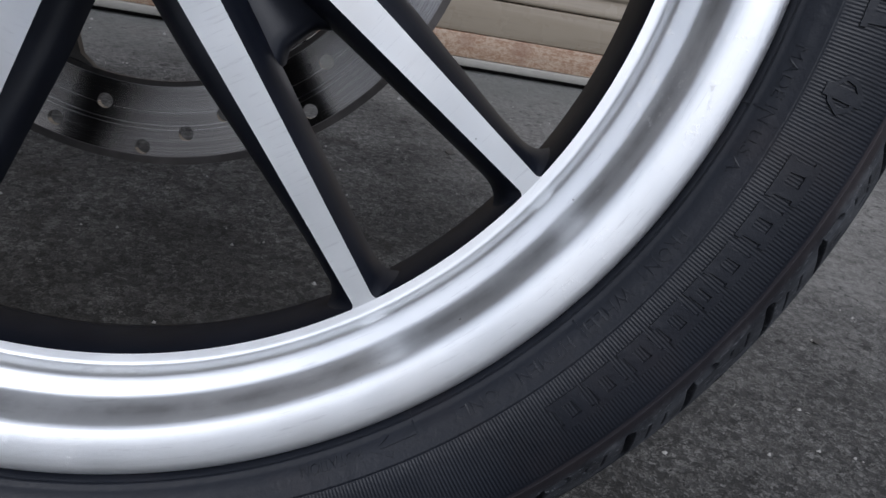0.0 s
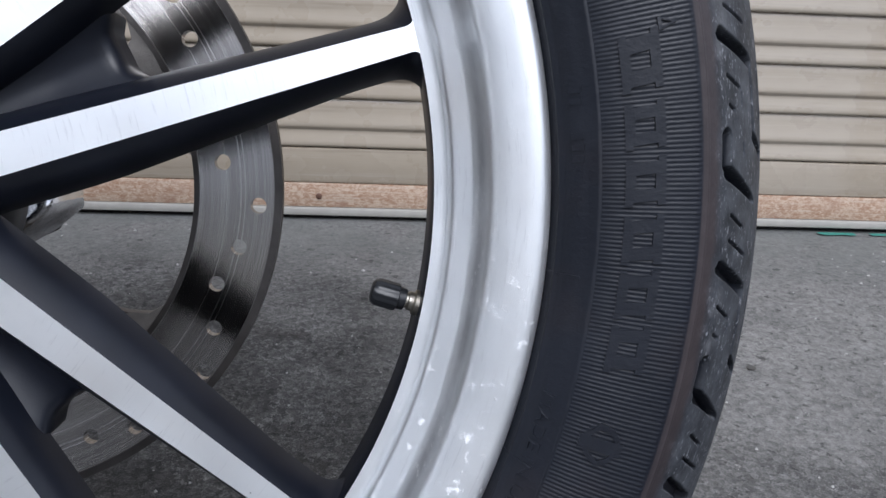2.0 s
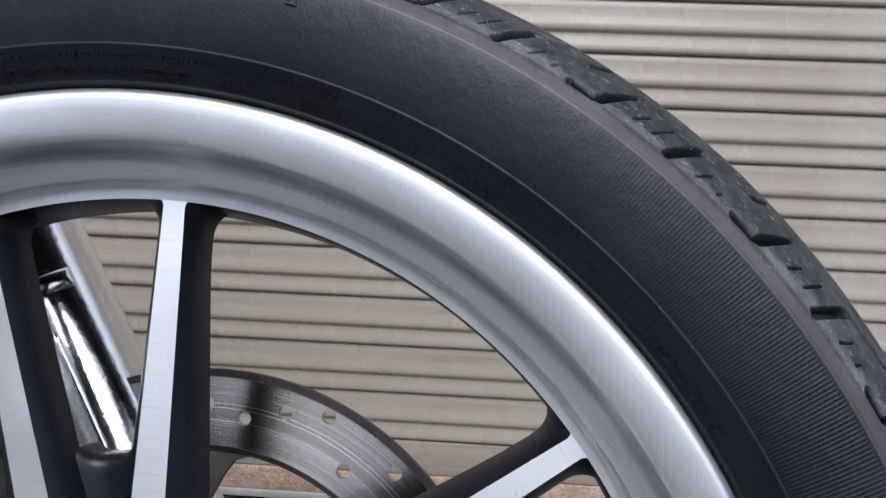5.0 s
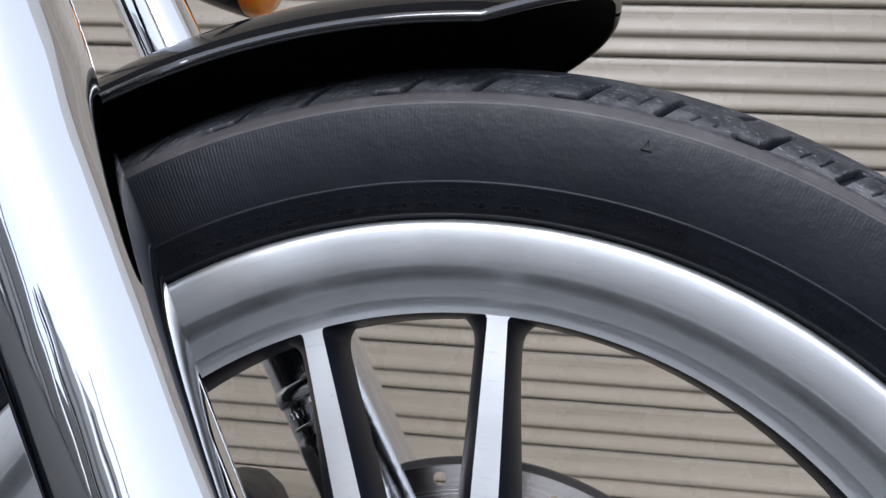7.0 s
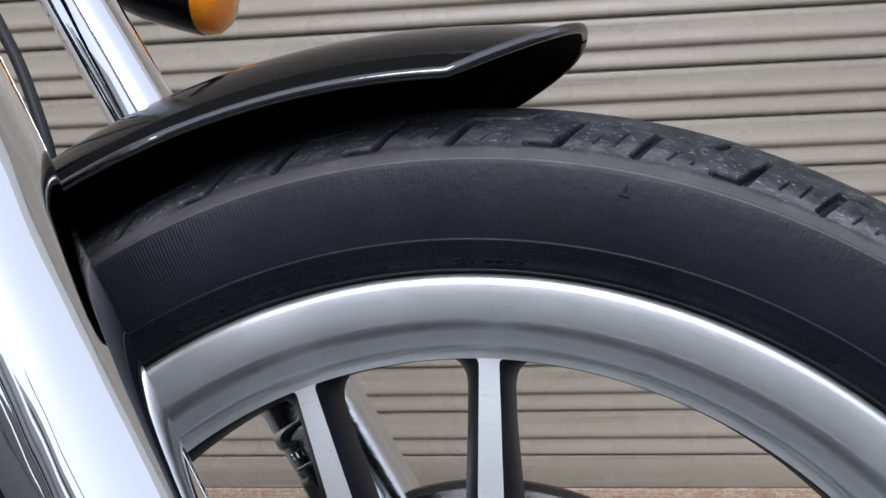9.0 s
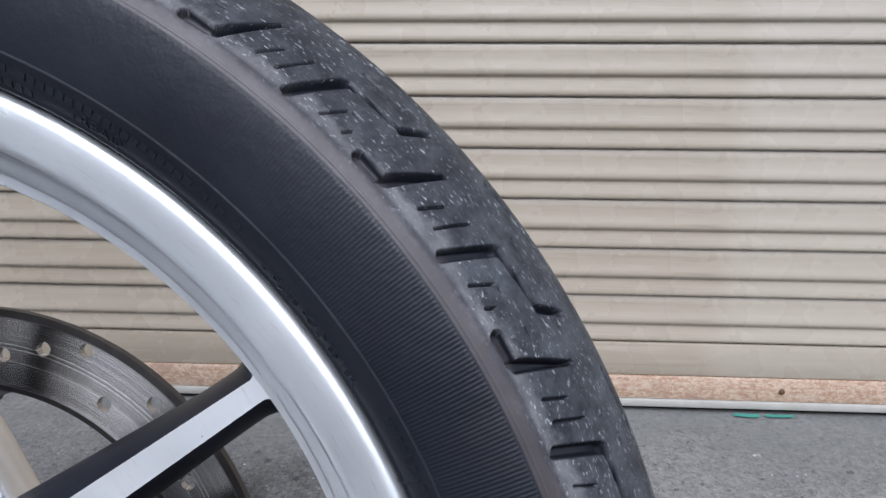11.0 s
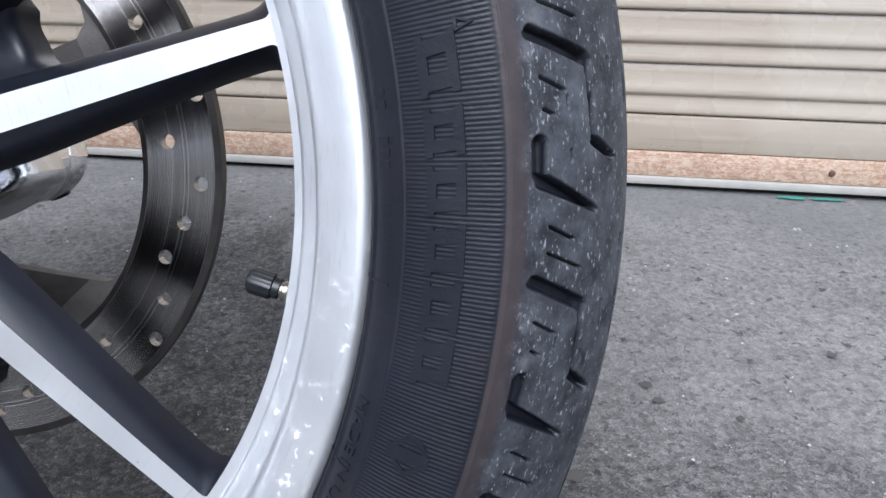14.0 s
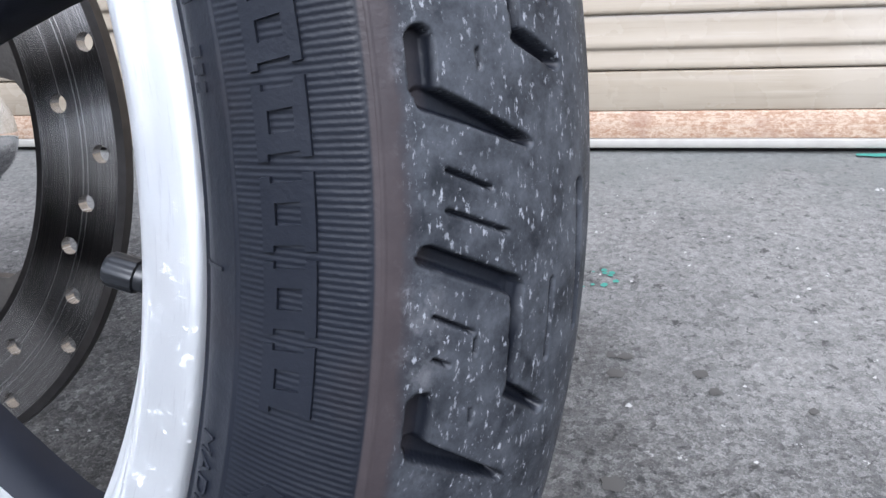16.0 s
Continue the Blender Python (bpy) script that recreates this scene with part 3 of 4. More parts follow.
def build_walls():
    v, f = box(-12, 14, 0.03, 0.3, 2.12, 4.2, 0.01)
    setting("wall_north", mesh_of("wall_north", v, f, RENDERED, False), "grey rendered wall above the shutter", "wall", FRONT @ pose(0, SHUT_Y, 0))
    for name, a, b in (("wall_north_1", -12, -2.2), ("wall_north_2", 2.6, 14)):
        v, f = box(a, b, 0.0, 0.3, 0, 2.12, 0.01)
        setting(name, mesh_of(name, v, f, RENDERED, False), "grey rendered wall beside the shutter", "wall", FRONT @ pose(0, SHUT_Y, 0))
    # unseen plain fronts, set for the chrome's reflections: tall ones further back along the street, low ones opposite,
    # a grey one added to close it ahead
    rng = random.Random(11)
    x, i = -30.0, 1
    while x < 7.0:
        tall = x < -8.5
        w = rng.uniform(0.9, 2.6) if abs(x) < 14 else rng.uniform(4, 7)
        h = rng.choice((5.0, 6.5, 8.0)) if tall else rng.choice((2.4, 3.2, 4.4))
        k = rng.choice((0.06, 0.15, 0.35, 0.6, 0.7, 0.72)) if tall else rng.choice((0.15, 0.3, 0.6, 0.75)) if x < 0.8 else rng.uniform(0.6, 0.75)
        d = rng.uniform(8.6, 11.0)
        v, f = box(x, x + w, -d - 0.4, -d, 0, h, 0.02)
        name = "wall_south_%d" % i
        setting(name, mesh_of(name, v, f, plain("weathered_front", (k, k * 0.97, k * 0.92), 0.85), False), "unseen plain front across the street", "wall")
        x += w + rng.choice((0.05, 0.2, 0.5))
        i += 1
    # unseen posts, added only to draw streaks in the chrome
    x = -12.0
    while x < 3.0:
        w, h, k = rng.uniform(0.06, 0.30), rng.uniform(2.6, 5.5), rng.choice((0.03, 0.05, 0.12, 0.3))
        d = rng.uniform(5.8, 8.2)
        v, f = box(x, x + w, -d - w, -d, 0, h, 0.01)
        setting("street_post", mesh_of("street_post", v, f, plain("post_paint", (k, k, k * 1.05), 0.7), False), "unseen plain post, added for streaks in the chrome", "post")
        x += rng.uniform(0.5, 1.4)
    v, f = box(7.4, 7.8, -11.0, -1.9, 0, 3.4, 0.02)
    setting("wall_east", mesh_of("wall_east", v, f, plain("grey_street_render", (0.36, 0.36, 0.37), 0.85), False), "unseen plain grey wall, added for the chrome's reflections", "wall")
    # teal paint left on the ground along the shutter
    rng = random.Random(4)
    verts, faces = [], []
    x = 0.6
    while x < 2.4:
        w = rng.uniform(0.02, 0.09)
        if rng.random() < (0.55 if x < 0.85 else 0.9):
            k = len(verts)
            d = rng.uniform(0.004, 0.012)
            top = [(x + w * i / 6, -0.004 - d * rng.uniform(0.5, 1.0)) for i in range(7)]
            verts += [(px, -0.002, 0.0016) for px, _ in top] + [(px, py - 0.002, 0.0016) for px, py in top]
            faces += [(k + i, k + i + 1, k + 8 + i, k + 7 + i) for i in range(6)]
        x += w * rng.uniform(0.9, 1.5)
    setting("painted_line", mesh_of("painted_line", verts, faces, TEAL, False), "flaked teal paint line along the shutter foot", "painted line", FRONT @ pose(0, SHUT_Y - 0.012, 0))


def build_ground_marks():
    """Old oil drops, teal flecks and loose chips that lie on the asphalt."""
    rng = random.Random(9)
    oil, verts, faces = plain("dried_oil", (0.075, 0.072, 0.068), 0.55), [], []

    def blot(x, y, r, lift):
        n, k = 14, len(verts)
        verts.append((x, y, lift))
        for i in range(n):
            q = r * rng.uniform(0.72, 1.15)
            verts.append((x + q * math.cos(2 * math.pi * i / n), y + q * math.sin(2 * math.pi * i / n), lift))
        faces.extend((k, k + 1 + i, k + 1 + (i + 1) % n) for i in range(n))

    for x, y, r in OIL:
        blot(x, y, r, 0.0009)
    setting("oil_spots", mesh_of("oil_spots", verts, faces, oil, False), "dried dark oil drops on the asphalt", "oil spots")
    verts, faces = [], []
    for i in range(9):
        blot(TEAL_AT[0] + rng.gauss(0, 0.012), TEAL_AT[1] + rng.gauss(0, 0.010), rng.uniform(0.0012, 0.0042), 0.0010)
    setting("paint_flecks", mesh_of("paint_flecks", verts, faces, TEAL, False), "teal paint flecks on the asphalt", "paint flecks")
    verts, faces = [], []
    for i in range(260):
        x, y, r = rng.uniform(-0.35, 1.25), rng.uniform(-0.05, 0.82), rng.uniform(0.0008, 0.0019) * rng.choice((1, 1, 1.6))
        k = len(verts)
        for j in range(5):
            a = 2 * math.pi * j / 5 + rng.uniform(-0.4, 0.4)
            verts.append((x + r * math.cos(a), y + r * math.sin(a) * rng.uniform(0.6, 1), 0.0))
        verts.append((x, y, r * rng.uniform(0.5, 1.0) + 0.0006))
        faces.extend((k + j, k + (j + 1) % 5, k + 5) for j in range(5))
    grit = setting("grit", mesh_of("grit", verts, faces, plain("pale_grit", (0.42, 0.41, 0.39), 0.8), False), "loose pale stone chips on the asphalt", "grit")
    tagged(grit, kind="stuff")


OIL = ((0.3294, 0.2486, 0.0085), (0.3237, 0.3732, 0.0070), (0.3303, 0.3977, 0.0058), (0.3178, 0.3977, 0.0040), (0.3870, 0.3808, 0.0060), (0.3965, 0.3587, 0.0050), (0.4628, 0.3441, 0.0040), (0.5600, 0.4600, 0.0050), (0.5000, 0.2200, 0.0045), (0.2100, 0.5200, 0.0060))
TEAL_AT = (0.3034, 0.5224)
build_ground()
build_ground_marks()
build_shutter()
build_walls()

# ---- the motorcycle: front end only, leaning on its stand ----
bike = new("motorcycle")
tagged(bike, "motorcycle front end with chrome fork, black fender and cast wheel", "motorcycle")


def on_bike(name, me, label="", m=None):
    return part(name, me, bike, label, WHEEL @ m if m is not None else WHEEL)


# wheel rim: machined lip and step, black barrel behind
RIM_IN = 0.2198
LIP = [(0.2545, -0.0250), (0.2562, -0.0288), (0.2567, -0.0310), (0.2563, -0.0328), (0.2552, -0.0342), (0.2538, -0.0349), (0.2520, -0.0350), (0.2484, -0.0344), (0.2444, -0.0335), (0.2412, -0.0324), (0.2391, -0.0313), (0.2379, -0.0302), (0.2373, -0.0290), (0.2368, -0.0270), (0.2362, -0.0240),
       (0.2354, -0.0213), (0.2344, -0.0182), (0.2336, -0.0157), (0.2332, -0.0147), (0.2327, -0.0139), (0.2318, -0.0133), (0.2300, -0.0123), (0.2280, -0.0112), (0.2266, -0.0102), (0.2259, -0.0094), (0.2256, -0.0085), (0.2252, -0.0058), (0.2248, -0.0028), (0.2245, -0.0014), (0.2239, -0.0009), (0.2226, -0.0006), (0.2212, -0.0003), (RIM_IN, 0.0)]
v, f = revolve(LIP, 360)
rim = on_bike("wheel_rim", mesh_of("wheel_rim", v, f, ALU), "machined aluminium rim with white corrosion flecks")
v, f = revolve([(RIM_IN, 0.0), (RIM_IN - 0.0004, 0.0012), (RIM_IN - 0.0012, 0.012), (RIM_IN - 0.0020, 0.028), (RIM_IN - 0.0005, 0.034), (0.232, 0.038), (0.250, 0.0385), (0.2545, 0.037), (0.2545, 0.030), (0.238, 0.026), (0.2330, 0.0), (0.2350, -0.02)], 288)
part("rim_barrel", mesh_of("rim_barrel", v, f, BARREL), rim, "satin black barrel of the rim")

# spokes: five pairs, each a tapered bar with a machined face and drafted black flanks
PAIR0, PAIR_STEP = -45.44, 72.0
TILT, SPREAD, DEPTH = 9.0, 0.0076, 0.0175
DRAFT = {True: (0.0064, 0.0080), False: (0.0062, 0.0118)}      # at the rim and near the hub: flank towards the pair's other spoke, flank away from it


def spoke_edge(m, side, grow, draft, fillet, s0=0.040):
    """One long edge of the spoke m (+1, -1) of a pair, from the hub to where it runs out along the rim."""
    a = radians(TILT * m)
    d, n = Vector((math.cos(a), math.sin(a))), Vector((-math.sin(a), math.cos(a)))
    pts = []

    def at(s):
        wide = max(0.0, min(1.0, (0.190 - s) / 0.090))
        w = 0.0046 + 0.0030 * (0.21 - s) / 0.15 + grow * (draft[0] + (draft[1] - draft[0]) * wide)
        return d * s + n * (m * SPREAD + side * w)

    s_end = math.sqrt(RIM_IN ** 2 - (SPREAD + 0.005) ** 2) - fillet
    for i in range(14):
        pts.append(at(s0 + (s_end - s0) * i / 13))
    p0, corner = at(s_end), at(s_end + fillet)
    ang = math.atan2(corner.y, corner.x) + side * fillet / RIM_IN
    p2 = Vector((math.cos(ang), math.sin(ang))) * (RIM_IN + 0.0006)
    corner = corner.normalized() * RIM_IN
    for i in range(1, 9):
        t = i / 8
        pts.append(p0 * (1 - t) ** 2 + corner * 2 * t * (1 - t) + p2 * t * t)
    return pts


def spoke_mesh(m):
    levels = [(0.0, 0.0, 0.0028), (0.0010, 0.10, 0.0040), (0.0035, 0.36, 0.0072), (0.0075, 0.66, 0.0105), (0.0125, 0.89, 0.0132), (DEPTH, 1.0, 0.0145)]
    verts, faces, slots = [], [], []
    n = 22
    for side in (1, -1):
        for y, grow, fil in levels:
            verts += [(q.x, y, q.y) for q in spoke_edge(m, side, grow, DRAFT[side != m], fil)]
    off = lambda side, lv: (0 if side == 1 else len(levels) * n) + lv * n
    for i in range(n - 1):
        faces.append((off(1, 0) + i, off(1, 0) + i + 1, off(-1, 0) + i + 1, off(-1, 0) + i))
        slots.append(0)
        k = len(levels) - 1
        faces.append((off(1, k) + i, off(-1, k) + i, off(-1, k) + i + 1, off(1, k) + i + 1))
        slots.append(1)
        for lv in range(k):
            for side in (1, -1):
                a, b = off(side, lv), off(side, lv + 1)
                q = (a + i, b + i, b + i + 1, a + i + 1)
                faces.append(q if side == 1 else q[::-1])
                slots.append(1)
    # run-out of the face into the rim ring
    e1, e2 = Vector(verts[off(1, 0) + n - 1]), Vector(verts[off(-1, 0) + n - 1])
    k = len(verts)
    for i in range(7):
        q = e1.lerp(e2, i / 6)
        q = q.normalized() * (RIM_IN + 0.0008)
        verts.append((q.x, 0.0, q.z))
    faces.append((off(1, 0) + n - 1, *range(k, k + 7), off(-1, 0) + n - 1))
    slots.append(0)
    return sharpen(mesh_of("spoke", verts, faces, [ALU, BLACK], True, slots), 25)


def web_mesh():
    """Recessed web that joins a pair of spokes near the hub, with a rounded free end."""
    rows = []
    gap = 0.0112                                   # half the clear width between the flanks
    for i in range(24):
        s = 0.036 + (0.1105 - 0.036) * i / 23
        a = radians(TILT)
        half = s * math.sin(a) + SPREAD * math.cos(a) - 0.001
        row = []
        for j in range(25):
            u = (j / 24) * 2 - 1
            bow = 0.0045 * min(1.0, abs(u * half) / gap) ** 4      # rounded corners of the window
            x = s + bow * max(0.0, (i - 12) / 11) ** 1.5
            dip = 0.0065 + 0.0105 * (1 - abs(u) ** 1.7) * min(1.0, s / 0.09)
            row.append((x, dip, u * half))
        rows.append(row)
    verts = [p for r in rows for p in r]
    faces = grid(24, 25)
    k = len(verts)
    for lift, back in ((0.0018, 0.0004), (0.0034, 0.0014), (0.0045, 0.0032), (0.0050, 0.006), (0.0046, 0.018)):
        for (x, y, z) in rows[-1]:
            verts.append((x + lift, y + back, z))
    for lv in range(5):
        a = (23 * 25) if lv == 0 else k + (lv - 1) * 25
        b = k + lv * 25
        faces += [(a + j, a + j + 1, b + j + 1, b + j) for j in range(24)]
    return sharpen(mesh_of("web", verts, faces, BLACK), 60)


SPOKES = {1: spoke_mesh(1), -1: spoke_mesh(-1)}
WEB = web_mesh()
for k in range(5):
    turn = pose(0, 0, 0, 0, -(PAIR0 + PAIR_STEP * k), 0)
    for m in (1, -1):
        part("spoke", SPOKES[m], rim, "black cast spoke with machined bright face", m=turn)
    part("web", WEB, rim, "recessed satin black web", m=turn)
v, f = revolve([(0.0001, -0.016), (0.018, -0.016), (0.020, -0.014), (0.030, -0.010), (0.046, -0.002), (0.056, 0.010), (0.060, 0.028), (0.058, 0.045), (0.040, 0.060), (0.0001, 0.062)], 64)
part("hub", mesh_of("hub", v, f, BLACK), rim, "satin black hub")

# tyre valve with its cap
va = -9.9
base = Vector((math.cos(radians(va)), 0, math.sin(radians(va))))
inward = -base
side = Vector((-base.z, 0, base.x))
tilt = (inward * 0.985 + Vector((0, -0.10, 0)) + side * 0.10).normalized()


def along(start, direction, profile, sides=20):
    d = direction.normalized()
    u = d.orthogonal().normalized()
    w = d.cross(u)
    verts = []
    for r, h in profile:
        for k in range(sides):
            a = 2 * math.pi * k / sides
            verts.append(start + d * h + (u * math.cos(a) + w * math.sin(a)) * r)
    faces = grid(len(profile), sides, close_b=True)
    faces.append(tuple(range(sides)))
    faces.append(tuple(range((len(profile) - 1) * sides, len(profile) * sides)))
    return verts, faces


v0 = base * 0.2215 + Vector((0, 0.0115, 0))
v, f = along(v0, tilt, [(0.0052, -0.002), (0.0055, 0.0008), (0.0055, 0.0022), (0.0048, 0.0026), (0.0048, 0.0046), (0.0036, 0.0052), (0.0036, 0.0068), (0.0030, 0.0072), (0.0030, 0.011)], 18)
valve = part("valve_stem", sharpen(mesh_of("valve_stem", v, f, NICKEL)), rim, "dull nickel valve stem and nut")
verts, sides = [], 48
for r, h in [(0.0036, 0.0080), (0.0042, 0.0083), (0.0043, 0.0108), (0.0050, 0.0112), (0.0050, 0.0190), (0.0044, 0.0206), (0.0028, 0.0213)]:
    d = tilt
    u = d.orthogonal().normalized()
    w = d.cross(u)
    for k in range(sides):
        a = 2 * math.pi * k / sides
        rr = r * (1.0 + (0.055 if (k // 2) % 2 and 0.0110 < h < 0.0200 else 0.0))
        verts.append(v0 + d * h + (u * math.cos(a) + w * math.sin(a)) * rr)
faces = grid(7, sides, close_b=True) + [tuple(range(6 * sides, 7 * sides)), tuple(range(sides))]
part("valve_cap", sharpen(mesh_of("valve_cap", verts, faces, CAP), 40), rim, "knurled black plastic valve cap")

# ---- tyre ----
MID = 0.0025
SECTION = [(0.2552, -0.0285), (0.2570, -0.0326), (0.2588, -0.0368), (0.2624, -0.0410), (0.2680, -0.0440), (0.2780, -0.0468), (0.2880, -0.0482), (0.2960, -0.0485), (0.3000, -0.0482), (0.3025, -0.0476),
           (0.3065, -0.0452), (0.3110, -0.0410), (0.3168, -0.0345), (0.3230, -0.0265), (0.3284, -0.0180), (0.3322, -0.0105), (0.3342, -0.0040), (0.3349, MID)]
SEC = np.array([tuple(q) for q in rounded([(r, y, 0) for r, y in SECTION], 12)])[:, :2]
ARC = np.r_[0, np.cumsum(np.hypot(*np.diff(SEC, axis=0).T))]
ARC -= np.interp(0.2562, SEC[:, 0], ARC) - 0.0008
ARC_MID = ARC[-1]
NORM = np.gradient(SEC, axis=0)
NORM = np.stack([NORM[:, 1], -NORM[:, 0]], 1)
NORM /= np.linalg.norm(NORM, axis=1)[:, None]


def section(s):
    """Radius, place along the axle and outward normal at the arc length s (near bead 0, crown ARC_MID, mirrored beyond)."""
    s = np.asarray(s, float)
    far = s > ARC_MID
    q = np.where(far, 2 * ARC_MID - s, s)
    r, y = np.interp(q, ARC, SEC[:, 0]), np.interp(q, ARC, SEC[:, 1])
    nr, ny = np.interp(q, ARC, NORM[:, 0]), np.interp(q, ARC, NORM[:, 1])
    return r, np.where(far, 2 * MID - y, y), nr, np.where(far, -ny, ny)


TREAD_FROM, PERIOD, FIRST = 0.0530, 360 / 27, 5.75
# grooves of one repeat: degrees and arc lengths of the two ends, half widths in metres, depth
GROOVES = [
    (-0.50, 0.0627, -2.00, 0.0628, 0.0029, 0.0029, 0.0042, 0.0), (-2.40, 0.0636, -4.30, 0.0875, 0.0023, 0.0007, 0.0052, 0.0006),
    (-7.95, 0.0622, -9.55, 0.0840, 0.0019, 0.0018, 0.0046, 0.0008), (-9.70, 0.0850, -13.80, 0.0862, 0.0016, 0.0013, 0.0042, 0.0), (-13.85, 0.0864, -14.95, 0.0972, 0.0014, 0.0009, 0.0042, 0.0008),
    (-4.98, 0.0668, -5.83, 0.0775, 0.0004, 0.0004, 0.0032, 0.0), (-6.45, 0.0667, -7.48, 0.0816, 0.0004, 0.0004, 0.0032, 0.0),
    (-10.32, 0.0641, -11.15, 0.0738, 0.0004, 0.0004, 0.0032, 0.0), (-12.00, 0.0647, -12.32, 0.0684, 0.0004, 0.0004, 0.0032, 0.0),
    (-11.46, 0.0746, -12.03, 0.0747, 0.0004, 0.0004, 0.0026, 0.0), (-14.3, 0.0755, -14.9, 0.0756, 0.0004, 0.0004, 0.0026, 0.0),
    (-9.7, 0.0965, -12.9, 0.0970, 0.0005, 0.0005, 0.0028, 0.0), (-6.2, 0.1062, -12.0, 0.1090, 0.0012, 0.0012, 0.0036, 0.0),
]


def tread_depth(deg, s):
    """Depth of the pattern at the angle deg and arc length s; the far half mirrored and shifted by half a repeat."""
    far = s > ARC_MID
    q = np.where(far, 2 * ARC_MID - s, s)
    d = deg - FIRST + np.where(far, PERIOD / 2, 0) + 0.65 * np.clip((deg - 20) / 45, 0, 1.3)      # pattern shifted over the top to fit the camera's view
    out = np.zeros_like(d)
    scale = math.pi / 180 * 0.318
    for a0, s0, a1, s1, w0, w1, deep, soft in GROOVES:
        rel = (d - (a0 + a1) / 2 + PERIOD / 2) % PERIOD - PERIOD / 2
        px, py = rel * scale, q - (s0 + s1) / 2
        hx, hy = (a1 - a0) / 2 * scale, (s1 - s0) / 2
        t = np.clip((px * hx + py * hy) / (hx * hx + hy * hy), -1, 1)
        dx = px - t * hx
        dist = np.hypot(dx, py - t * hy)
        w = w0 + (w1 - w0) * (t + 1) / 2
        wall = np.where(dx < 0, 0.0006 + soft, 0.0006)       # the trailing wall slopes out gently
        inset = np.clip((w - dist + np.where(dx < 0, 0.6 * soft, 0)) / wall + 0.3, 0, 1)
        out = np.maximum(out, deep * inset)
    return out


def tyre_verts(degs, ss, raise_by=None):
    D, Sg = np.meshgrid(degs, ss, indexing="ij")
    r, y, nr, ny = section(Sg)
    a = np.radians(D)
    # the tread band is shifted to fit its outline in the camera's views, fuller ahead and lower
    r = r + np.clip((r - 0.30) / 0.0349, 0, 1) * (-0.0026 + 0.0031 * np.cos(a) - 0.0033 * np.sin(a))
    h = raise_by(D, Sg) if raise_by else 0.0
    r, y = r + nr * h, y + ny * h
    P = np.stack([r * np.cos(a), y, r * np.sin(a)], -1)
    # flattened where it stands
    up = np.array([0, -math.sin(radians(LEAN)), math.cos(radians(LEAN))])
    low = np.minimum(P @ up + AXLE_Z, 0)
    P = P - low[..., None] * up
    return P.reshape(-1, 3)


def np_grid(na, nb):
    i, j = np.meshgrid(np.arange(na), np.arange(nb - 1), indexing="ij")
    i2 = (i + 1) % na
    return np.stack([i * nb + j, i * nb + j + 1, i2 * nb + j + 1, i2 * nb + j], -1).reshape(-1, 4)


def np_mesh(name, verts, quads, mat, worn=None):
    me = bpy.data.meshes.new(name)
    me.vertices.add(len(verts))
    me.vertices.foreach_set("co", np.asarray(verts, np.float32).ravel())
    me.loops.add(quads.size)
    me.loops.foreach_set("vertex_index", quads.astype(np.int32).ravel())
    me.polygons.add(len(quads))
    me.polygons.foreach_set("loop_start", np.arange(0, quads.size, 4, dtype=np.int32))
    me.polygons.foreach_set("use_smooth", np.ones(len(quads), bool))
    me.materials.append(mat)
    if worn is not None:
        me.attributes.new("worn", "FLOAT", "POINT").data.foreach_set("value", worn.astype(np.float32).ravel())
    me.update(calc_edges=True)
    me.validate()
    return me


RIBS, RIB_IN, RIB_OUT = 1280, 0.0216, 0.0512


def rib_height(deg, s):
    edge = np.clip(np.minimum(s - RIB_IN, RIB_OUT - s) / 0.0006, 0, 1)
    k = np.round(deg / 360 * RIBS * 4).astype(int) % 4
    bars = (k != 0) * (0.00019 - 0.00016 * np.clip((deg - 34) / 20, 0, 1) * np.clip((120 - deg) / 18, 0, 1))
    rim_line = 0.0003 * (np.abs(s - 0.0207) < 0.0005) + 0.0006 * (np.abs(s - 0.0072) < 0.0005)
    return bars * edge + rim_line


side_s = np.array([-0.004, 0.0, 0.003, 0.0055, 0.0064, 0.0068, 0.0072, 0.0076, 0.0080, 0.010, 0.013, 0.016, 0.0198, 0.0203, 0.0207, 0.0211, 0.0214, RIB_IN, 0.0222, 0.027, 0.032, 0.037, 0.041, 0.046, 0.0500, 0.0506, RIB_OUT, 0.0517, 0.0523, TREAD_FROM])
degs = np.arange(RIBS * 4) * 360 / (RIBS * 4)
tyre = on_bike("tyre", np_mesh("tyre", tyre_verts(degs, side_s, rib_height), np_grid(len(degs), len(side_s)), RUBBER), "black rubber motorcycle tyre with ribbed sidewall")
near = np.arange(TREAD_FROM, ARC_MID, 0.0005)
far = np.linspace(ARC_MID, 2 * ARC_MID - TREAD_FROM, 44)
tread_s = np.r_[near, far]
degs = np.r_[np.arange(-62.0, 130.0, 0.085), np.arange(130.0, 298.0, 0.4)]


def tread_height(deg, s):
    shoulder = 0.0003 * (np.abs(s - 0.0536) < 0.0002)
    return shoulder - tread_depth(deg, s)


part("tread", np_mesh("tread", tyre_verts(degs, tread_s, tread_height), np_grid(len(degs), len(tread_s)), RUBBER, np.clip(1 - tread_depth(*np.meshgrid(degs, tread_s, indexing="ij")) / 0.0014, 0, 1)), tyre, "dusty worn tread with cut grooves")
far_s = np.linspace(2 * ARC_MID - TREAD_FROM, 2 * ARC_MID + 0.004, 16)
degs = np.arange(360) * 1.0
part("far_sidewall", np_mesh("far_sidewall", tyre_verts(degs, far_s), np_grid(len(degs), len(far_s)), RUBBER), tyre)


